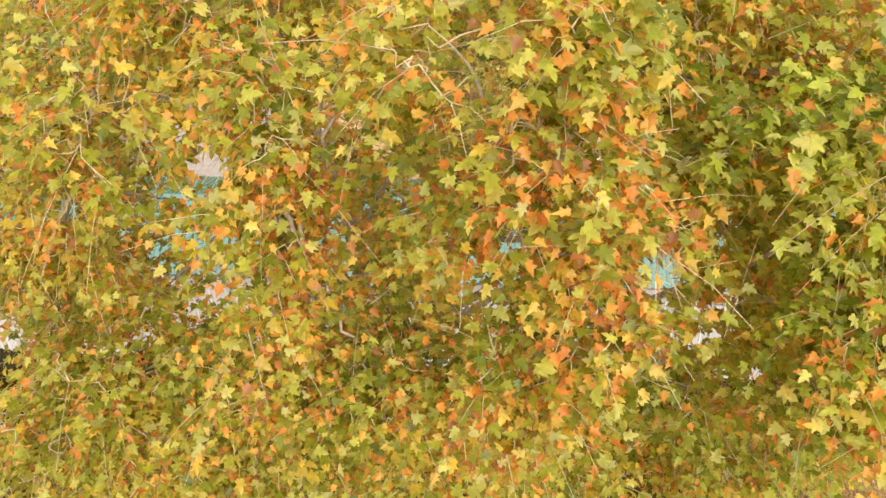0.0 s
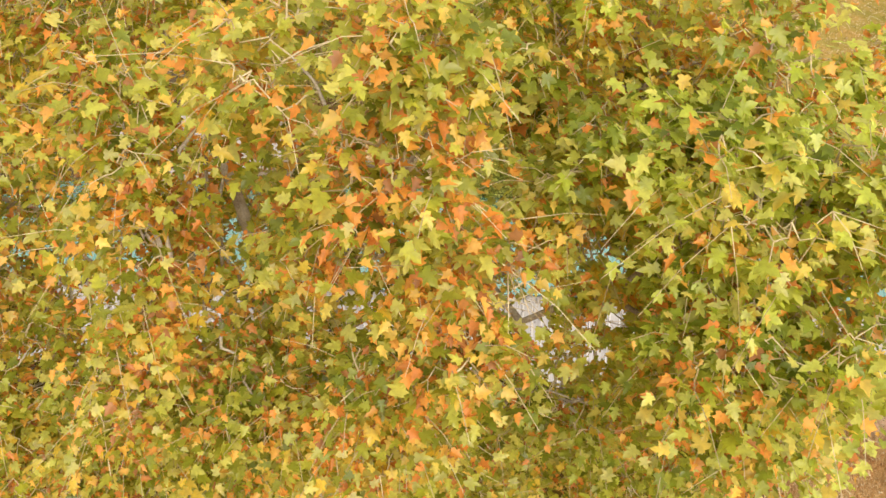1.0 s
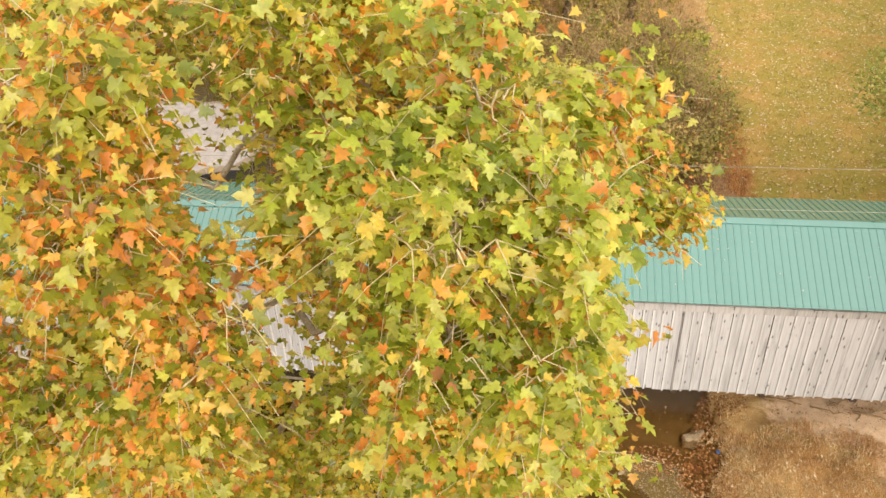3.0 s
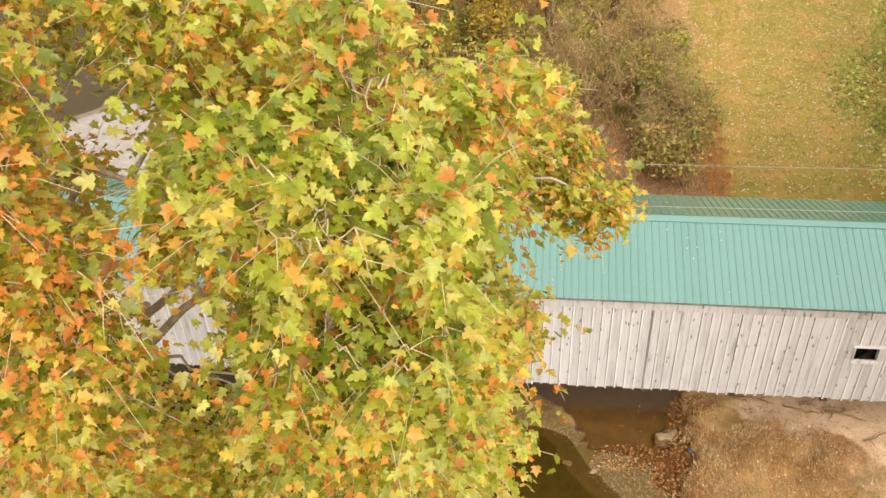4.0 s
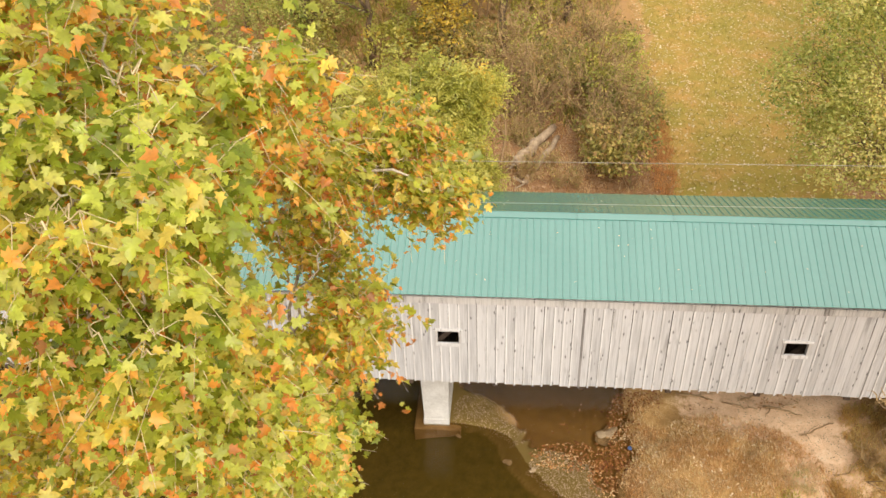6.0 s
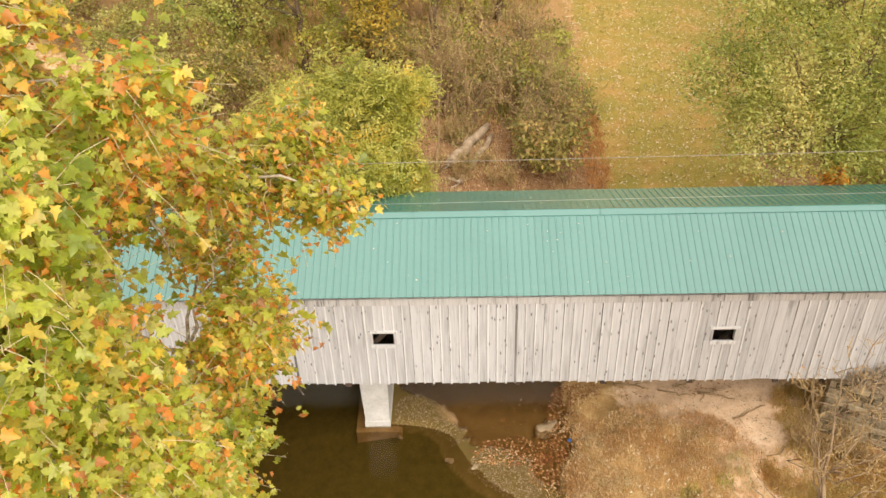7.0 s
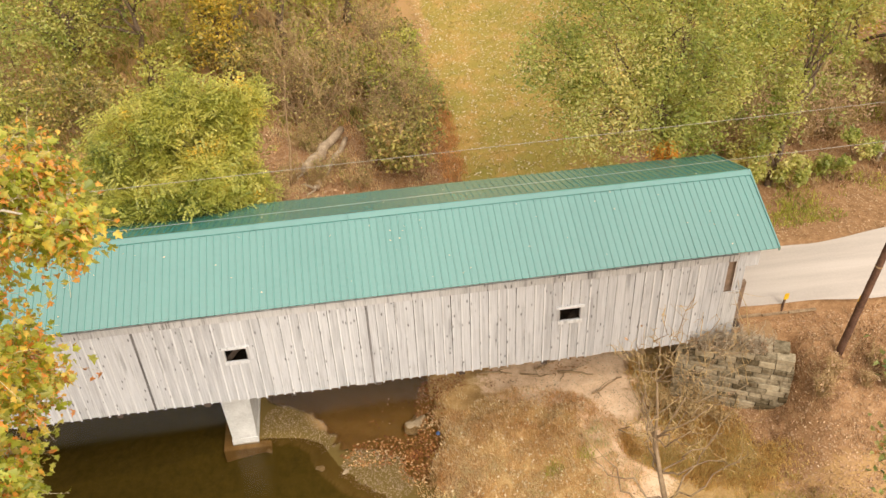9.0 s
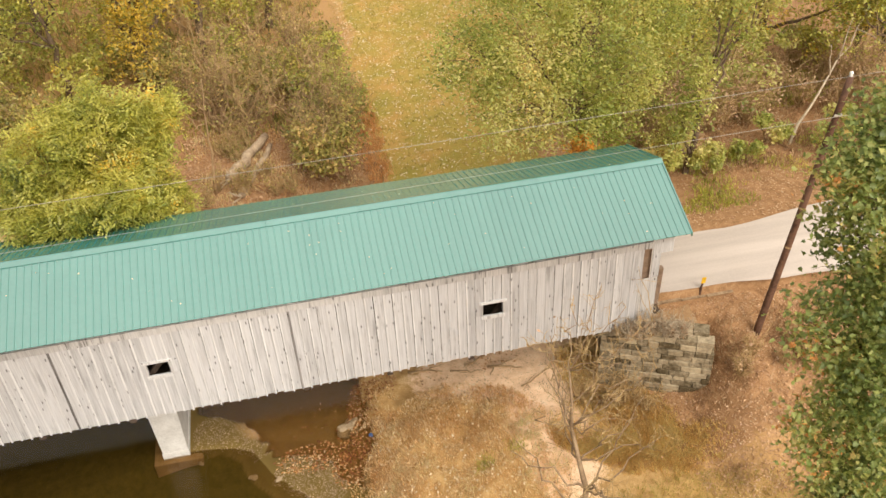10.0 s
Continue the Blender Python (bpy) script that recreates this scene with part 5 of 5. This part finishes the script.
for cx, cy, r in ((21.3, 8.6, 0.9), (23.4, 8.4, 0.8), (27.5, 10.5, 1.0), (21.6, 12.5, 1.6), (22.4, 10.4, 1.2), (25.4, 8.8, 0.8), (21.4, 15.0, 1.6), (23.0, 14.0, 1.4), (24.6, 16.0, 1.7), (30.0, 9.0, 1.1)):
    shrub("shrub", "low green weeds beside the road", (cx, cy), r, 1100, 0.16, M_ELM, int(cx * 10), 7)

for cx, cy, r in ((15.3, -0.75, 0.9), (15.9, -1.0, 1.0), (14.6, -0.5, 0.7), (16.7, -1.5, 0.8)):
    shrub("bare_brush", "tangle of pale twigs against the stone abutment", (cx, cy), r, 0, 0.1, M_BRUSH, int(cx * 31), 15, wood=M_DRYBRUSH)
for k in range(8):                      # dry weeds on top of the abutment, against the bridge's corner
    cx = 15.9 + 0.33 * k
    st = shrub("bare_brush", "dry tan weeds on top of the abutment", (cx, -0.3), rng.uniform(0.36, 0.56), 60, 0.07, M_LITTER, 570 + k, 20, wood=M_DEAD)
    st.matrix_basis = pose(cx, -0.22 - 0.30 * (cx - 15.9) + rng.uniform(0.0, 0.3), 3.16)

for k in range(7):                      # dry weeds on the bank below the pole
    shrub("bare_brush", "dry brown weeds on the leafy bank", (rng.uniform(19.6, 22.6), rng.uniform(-2.6, -1.2)), rng.uniform(0.35, 0.55), 90, 0.09, M_LITTER, 540 + k, 18, wood=M_DRYBRUSH)
for k in range(16):
    cx, cy = rng.uniform(0.8, 7.6), rng.uniform(14.5, 20.8)
    st = shrub("bare_brush", "low dry brush around the fallen logs", (cx, 12.5), rng.uniform(0.5, 0.85), 110, 0.10, M_BRUSH, 500 + k, 14, wood=M_DRYBRUSH)
    st.matrix_basis = pose(cx, cy, float(height(cx, cy)))

TREES = [(37.5, 19.0, 8, 0.2, M_LOCUST, "yellow-green"), (-1.6, 27.5, 14, 0.34, M_GOLD, "golden"), (1.4, 31.0, 15, 0.30, M_GOLD, "golden"), (-6.5, 28.0, 11, 0.22, M_LOCUST, "yellow-green"), (-10.5, 28.5, 9, 0.2, M_ELM, "pale green"),
         (5.4, 35.0, 14, 0.26, M_GOLD, "golden"), (-4.0, 36.0, 16, 0.3, M_GOLD, "golden"), (-15.5, 33.0, 10, 0.22, M_ELM, "pale green"), (-9.5, 38.0, 14, 0.25, M_LOCUST, "yellow-green"),
         (-21.0, 40.0, 11, 0.22, M_BRUSH, "olive-green"), (23.2, 17.0, 9, 0.2, M_LOCUST, "yellow-green"), (27.5, 19.5, 12, 0.24, M_ELM, "green"), (32.0, 20.0, 12, 0.24, M_GOLD, "golden"), (24.0, 27.0, 12, 0.22, M_LOCUST, "yellow-green"),
         (-12.5, 40.5, 14, 0.2, M_GOLD, "golden"), (0.8, 41.0, 16, 0.26, M_LOCUST, "yellow-green"), (29.0, 30.0, 13, 0.2, M_ELM, "green"), (36.0, 15.0, 10, 0.2, M_LOCUST, "yellow-green")]
for k, (x, y, h, r, mt, word) in enumerate(TREES):
    rg = np.random.default_rng(300 + k)
    z = float(height(x, y))
    lob = [(x + rg.normal(0, 1.7), y + rg.normal(0, 1.5), z + h * rg.uniform(0.32, 0.95), rg.uniform(1.3, 2.2)) for _ in range(10)]
    build_tree("woodland_tree", f"{word} broadleaf tree in the wood by the river", "tree", (x, y, z), lob, (OVAL_V, OVAL_F), 6400, 0.23, mt, M_BARK, 320 + k, r, 0.5, (x, y, z + h), 70,
               None, 0.4, 0.9, 0.5, "woodland trees", clump=18, clump_r=0.5)


def build_log():
    rng = np.random.default_rng(5)
    for a, b, r, lab in (((2.3, 16.9, 1.35), (4.3, 20.5, 1.6), 0.34, "pale fallen log with a broken end"), ((2.8, 15.5, 1.25), (4.5, 19.7, 1.5), 0.22, "thin pale fallen log")):
        z0, z1 = float(height(*a[:2])) + r * 0.8, float(height(*b[:2])) + r
        p = wander(rng, (a[0], a[1], z0), (b[0], b[1], z1), 9, 0.06)
        rr = np.linspace(r, r * 0.6, 9)
        rr[0] *= 0.75
        o = thing("fallen_log", Matrix.Translation(p[0]), lab, "log", "fallen logs")
        put("stem", Soup().tube(p - p[0], rr, 9).mesh("stem", M_LOG, True), o)
        s = Soup()
        for k in range(4):
            s.tube(wander(rng, (0, 0, 0), rng.normal(0, 0.35, 3) + (-0.3, -0.35, 0.1), 4, 0.05), (0.06, 0.05, 0.03, 0.01), 5)
        put("splinters", s.mesh("splinters", M_DEAD), o)
    # a bleached dead tree leaning over the brush
    d = thing("dead_tree", pose(27.4, 9.3, 2.6), "bleached dead tree leaning over dry brush", "tree")
    sp = wander(rng, (0, 0, 0), (7.8, 6.6, 3.6), 10, 0.10)
    put("trunk", Soup().tube(sp, np.linspace(0.085, 0.02, 10), 7).mesh("trunk", M_DEAD, True), d)
    for i, e in ((6, (5.4, 4.4, 4.6)), (8, (8.2, 4.8, 2.6)), (5, (4.2, 3.9, 3.6))):
        put("limb", Soup().tube(wander(rng, sp[i], e, 5, 0.05), np.linspace(0.05, 0.012, 5), 5).mesh("limb", M_DEAD, True), d)
    t = thing("bare_sapling", pose(1.6, 16.1, float(height(1.6, 16.1))), "pale slim bare sapling beside the fallen log", "tree")
    sp = wander(rng, (0, 0, -0.1), (0.5, 0.3, 6.0), 9, 0.08)
    put("trunk", Soup().tube(sp, np.linspace(0.075, 0.02, 9), 6).mesh("trunk", M_TWIG, True), t)
    for i in (3, 4, 5, 6):
        put("limb", Soup().tube(wander(rng, sp[i], sp[i] + rng.normal(0, 0.9, 3) + (0, 0, 0.8), 5, 0.06), np.linspace(0.035, 0.008, 5), 5).mesh("limb", M_TWIG, True), t)


build_log()


# ---------------------------------------------------------------- ground litter
def strewn(name, label, category, pts, leaf, size, mat, seed, tilt=0.25, lift=0.015, on=None, droop=0.0):
    rng = np.random.default_rng(seed)
    x, y = np.asarray(pts, float).T
    z = height(x, y) if on is None else on(x, y)
    n = len(x)
    v, f = scatter(leaf[0], leaf[1], np.stack([x, y, z + lift], 1), turns(rng, n, droop, tilt), size * rng.uniform(0.5, 1.3, n))
    return tagged(put(name, mesh_from(name, v, f, mat), kind="stuff"), label, category)


def patch(rng, n, cx, cy, rx, ry):
    r = np.sqrt(rng.uniform(0, 1, n))
    a = rng.uniform(0, 2 * np.pi, n)
    return np.stack([cx + rx * r * np.cos(a), cy + ry * r * np.sin(a)], 1)


rng = np.random.default_rng(55)
pts = np.stack([rng.uniform(9.8, 30, 14000), rng.uniform(13, 45, 14000)], 1)
strewn("fallen_leaves", "pale leaves scattered over the meadow", "leaves", pts, (OVAL_V, OVAL_F), 0.135, M_PALELEAF, 1)
pts = np.stack([rng.uniform(17.3, 26, 12000), rng.uniform(-6, 0.8, 12000)], 1)
strewn("fallen_leaves", "brown leaf litter on the road bank", "leaves", pts, (OVAL_V, OVAL_F), 0.085, M_LITTER, 2, 0.5)
pts = np.stack([rng.uniform(18, 30, 4200), rng.uniform(4.4, 12, 4200)], 1)
strewn("fallen_leaves", "brown leaf litter beyond the road", "leaves", pts, (OVAL_V, OVAL_F), 0.10, M_LITTER, 3)
pts = np.concatenate([np.stack([rng.uniform(-8, 9.3, 3500), rng.uniform(14, 34, 3500)], 1), np.stack([rng.uniform(0, 9.3, 8000), rng.uniform(12.0, 22, 8000)], 1)])
strewn("fallen_leaves", "rust-brown leaf litter under the wood", "leaves", pts, (OVAL_V, OVAL_F), 0.13, M_LITTER, 4, 0.5)
pts = np.concatenate([patch(rng, 750, 6.6, 0.8, 0.6, 2.1), patch(rng, 620, 4.9, -0.3, 1.7, 0.7), patch(rng, 260, 5.7, -1.2, 0.55, 0.9), patch(rng, 260, 7.2, 2.4, 0.9, 0.7), patch(rng, 60, 4.5, 1.6, 2.2, 0.9)])
strewn("floating_leaves", "wet red-brown leaves in the shallow pool", "leaves", pts, (OVAL_V, OVAL_F), 0.10, M_WETLEAF, 5, 0.15, 0.01, lambda x, y: np.maximum(height(x, y), 0.0))
pts = np.concatenate([patch(rng, 3000, 4.4, -1.3, 1.4, 1.5), patch(rng, 2600, 1.9, 1.4, 1.8, 1.4), patch(rng, 700, 12.2, 1.2, 2.6, 1.6), patch(rng, 700, 13.6, -2.0, 1.5, 2.6)])
pts = pts[(height(*pts.T) > -0.08) & ~((np.abs(pts[:, 0] + 0.28) < 0.6) & (pts[:, 1] > 0.9))]
PEB_V = np.array([(0.5, 0, 0), (0, 0.5, 0), (-0.5, 0, 0), (0, -0.5, 0), (0, 0, 0.32), (0, 0, -0.3)])
PEB_F = np.array([(0, 1, 4), (1, 2, 4), (2, 3, 4), (3, 0, 4), (1, 0, 5), (2, 1, 5), (3, 2, 5), (0, 3, 5)])
pts2 = np.stack([rng.uniform(7.6, 13.0, 600), rng.uniform(1.8, 4.4, 600)], 1)
strewn("fallen_leaves", "dark wet leaves on the sand under the bridge", "leaves", pts2[wobble(pts2[:, 0], pts2[:, 1], 1.3, 2.0) > 0.0], (OVAL_V, OVAL_F), 0.11, M_WETLEAF, 14, 0.4)
strewn("gravel", "pale pebbles and litter on the gravel bar", "gravel", pts, (PEB_V, PEB_F), 0.046, M_PEBBLE, 6, 0.3, 0.0)


def tufts(name, label, pts, h, w, mat, seed, per=7):
    rng = np.random.default_rng(seed)
    p = np.repeat(np.asarray(pts, float), per, 0) + rng.normal(0, 0.10, (len(pts) * per, 2))
    n = len(p)
    a = rng.uniform(0, 2 * np.pi, n)
    lean = rng.uniform(0.1, 1.1, n)
    hh = h * rng.uniform(0.4, 1.3, n)
    c, s = np.cos(a), np.sin(a)
    o = np.zeros(n)
    rot = np.stack([np.stack([c * w, s * w, o], 1), np.stack([-s * hh * lean * 1.6, c * hh * lean * 1.6, o], 1), np.stack([o, o, hh * (1.2 - 0.6 * lean)], 1)], 2)
    v, f = scatter(BLADE_V, BLADE_F, np.stack([p[:, 0], p[:, 1], height(p[:, 0], p[:, 1]) - 0.01], 1), rot, np.ones(n))
    return tagged(put(name, mesh_from(name, v, f, mat), kind="stuff"), label, "grass")


rng = np.random.default_rng(66)
pts = np.concatenate([patch(rng, 3900, 9.6, -2.2, 3.9, 3.6), patch(rng, 700, 7.3, -1.5, 1.1, 2.3), patch(rng, 260, 7.3, 0.8, 0.6, 1.6)])
pts = pts[(height(*pts.T) > 0.04 + 0.10 * rng.random(len(pts))) & (wobble(pts[:, 0], pts[:, 1], 1.6) + 0.6 * wobble(pts[:, 0], pts[:, 1], 4.3, 2.0) + rng.normal(0, 0.5, len(pts)) > -0.35 - 0.5 * blob(pts[:, 0], pts[:, 1], 9.6, -2.0, 2.6, 2.4))]
tufts("dry_grass", "flattened straw-coloured grass on the sandy mound", pts, 0.20, 0.016, M_STRAW, 7, 9)
pts = patch(rng, 900, 9.6, -1.6, 3.4, 3.0)
strewn("fallen_leaves", "pale leaves caught in the dry grass", "leaves", pts[height(*pts.T) > 0.2], (OVAL_V, OVAL_F), 0.10, M_PALELEAF, 12, 0.6, 0.10)
pts = np.concatenate([patch(rng, 2300, 15.3, -1.9, 2.3, 1.6), patch(rng, 900, 17.0, -3.4, 2.2, 1.0), patch(rng, 500, 15.0, 1.0, 0.8, 1.0)])
pts = pts[wobble(pts[:, 0], pts[:, 1], 1.4, 1.0) + rng.normal(0, 0.5, len(pts)) > -0.3]
tufts("dry_grass", "orange-brown dry grass below the stone abutment", pts, 0.26, 0.012, M_OLIVEGRASS, 8, 12)
for cx, cy in ((11.54, -2.36), (10.31, -2.76)):
    tufts("green_weeds", "small tuft of fresh green weeds in the sand", patch(rng, 40, cx, cy, 0.3, 0.25), 0.16, 0.03, M_LOCUST, int(cx * 10), 6)
pts = np.stack([rng.uniform(18.2, 25, 2600), rng.uniform(-6, 0.3, 2600)], 1)
pts = pts[wobble(pts[:, 0], pts[:, 1], 1.3, 4.0) + rng.normal(0, 0.5, len(pts)) > 0.0]
tufts("dry_grass", "brown dry grass and stalks on the leafy road bank", pts, 0.22, 0.016, M_DRYWEED, 18, 6)
pts = patch(rng, 3000, 30.5, 18.0, 4.5, 3.6)
tufts("short_grass", "bright green grass in a clearing beyond the road", pts, 0.2, 0.03, M_LOCUST, 13, 6)
pts = patch(rng, 2600, 16.5, -7.0, 4.5, 2.6)
tufts("short_grass", "thin green and brown turf on the bank", pts, 0.14, 0.02, M_TURF, 9, 6)
pts = np.stack([rng.uniform(9.6, 28, 9500), rng.uniform(13.5, 42, 9500)], 1)
tufts("meadow_grass", "yellow-green mown meadow grass", pts, 0.12, 0.03, M_TURF, 10, 5)
pts = np.stack([rng.uniform(23, 38, 3000), rng.uniform(8.0, 21, 3000)], 1)
pts = pts[wobble(pts[:, 0], pts[:, 1], 0.9, 2.0) + rng.normal(0, 0.4, len(pts)) > -0.2]
tufts("dry_grass", "brown dry grass among the brush beyond the road", pts, 0.38, 0.022, M_DRYWEED, 15, 6)
pts = np.stack([rng.uniform(20, 31, 3200), rng.uniform(5.4, 10.5, 3200)], 1)
pts = pts[wobble(pts[:, 0], pts[:, 1], 0.8, 1.0) + rng.normal(0, 0.3, len(pts)) > 0.1]
tufts("green_weeds", "patches of low green weeds beyond the road", pts, 0.26, 0.03, M_LOCUST, 16, 6)
pts = np.stack([rng.uniform(-16, 9.0, 5200), rng.uniform(20, 44, 5200)], 1)
pts = pts[(bank(*pts.T) > 1.0) & (wobble(pts[:, 0], pts[:, 1], 0.9, 5.0) + rng.normal(0, 0.5, len(pts)) > -0.4)]
tufts("undergrowth", "low olive and golden growth on the woodland floor", pts, 0.5, 0.06, M_BRUSH, 19, 5)
pts = np.stack([rng.uniform(0.5, 9.0, 1700), rng.uniform(13.5, 22, 1700)], 1)
pts = pts[wobble(pts[:, 0], pts[:, 1], 1.2, 3.0) + rng.normal(0, 0.4, len(pts)) > 0.0]
tufts("dry_grass", "thin dry grass among the fallen logs", pts, 0.3, 0.02, M_STRAW, 17, 6)
pts = np.stack([rng.uniform(9.0, 10.3, 520), rng.uniform(14, 25, 520)], 1)
tufts("dry_grass", "rust-coloured strip of dry grass beside the meadow", pts, 0.35, 0.025, M_RUSTGRASS, 11, 7)


def build_rocks():
    rng = np.random.default_rng(8)
    for x, y, r, lab, mt in ((6.0, 0.9, 0.42, "pale flat rock in the shallow pool", M_ROCK), (2.4, -0.55, 0.13, "small pale stone on the gravel bar", M_ROCK), (3.3, -0.9, 0.12, "small pale stone on the gravel bar", M_ROCK), (0.55, 0.55, 0.1, "pale driftwood chip beside the pier", M_ROCK)):
        bm = bmesh.new()
        bmesh.ops.create_icosphere(bm, subdivisions=3, radius=r)
        for v in bm.verts:
            n = noise.noise(v.co * (2.2 / r) * 0.6 + Vector((x * 3, y, 0)))
            v.co = Vector((v.co.x * (1.1 + 0.7 * n), v.co.y * 0.8 * (1 + 0.7 * n), v.co.z * 0.26 * (1 + 0.9 * n)))
        me = bpy.data.meshes.new("rock")
        bm.to_mesh(me)
        bm.free()
        me.materials.append(mt)
        tagged(put("rock", me, at=pose(x, y, max(float(height(x, y)), -0.08) - 0.02 * r, 0, 0, rng.uniform(0, 180))), lab, "rock")
    for a, b, r in (((11.6, 1.9), (12.9, 1.5), 0.05), ((10.9, 2.3), (11.8, 2.6), 0.04), ((12.6, 0.6), (13.9, 1.2), 0.035), ((10.2, 2.2), (11.4, 1.8), 0.03), ((13.4, -1.0), (14.9, -0.2), 0.03), ((8.6, 2.6), (9.9, 2.3), 0.05)):
        za, zb = float(height(*a)) + r, float(height(*b)) + r
        p = wander(rng, (*a, za), (*b, zb), 7, 0.04)
        p[:, 2] = height(p[:, 0], p[:, 1]) + r * 0.8
        s = Soup().tube(p, np.linspace(r, r * 0.4, 7), 6)
        for k in range(3):
            j = rng.integers(1, 6)
            s.tube(wander(rng, p[j], p[j] + rng.normal(0, 0.3, 3) * (1, 1, 0.3) + (0, 0, 0.08), 4, 0.03), (r * 0.4, r * 0.35, r * 0.25, r * 0.1), 4)
        tagged(put("driftwood", s.mesh("driftwood", M_TWIG, True)), "dry grey driftwood stick on the sand", "driftwood", "driftwood sticks")
    # leaves that lie on the roof
    n = 90
    x = rng.uniform(-6, 17.8, n)
    y = rng.uniform(EAVE_Y + 0.2, BACK_Y - 0.2, n)
    z = RIDGE_Z - np.abs(y - RIDGE_Y) * (RIDGE_Z - EAVE_Z) / (RIDGE_Y - EAVE_Y) + 0.03
    v, f = scatter(OVAL_V, OVAL_F, np.stack([x, y, z], 1), turns(rng, n, 0, 0.25), rng.uniform(0.03, 0.075, n))
    tagged(put("fallen_leaves", mesh_from("fallen_leaves", v, f, M_PALELEAF), kind="stuff"), "few pale leaves lying on the roof", "leaves")

    bm = bmesh.new()
    bmesh.ops.create_icosphere(bm, subdivisions=2, radius=0.09)
    for v in bm.verts:
        v.co = v.co * (1 + 0.35 * noise.noise(v.co * 18))
        v.co.z *= 0.6
    me = bpy.data.meshes.new("plastic_scrap")
    bm.to_mesh(me)
    bm.free()
    me.materials.append(M_BLUE)
    tagged(put("plastic_scrap", me, at=pose(6.75, 0.25, max(float(height(6.75, 0.25)), -0.02) + 0.03)), "small crumpled blue plastic scrap at the pool's edge", "litter")


build_rocks()
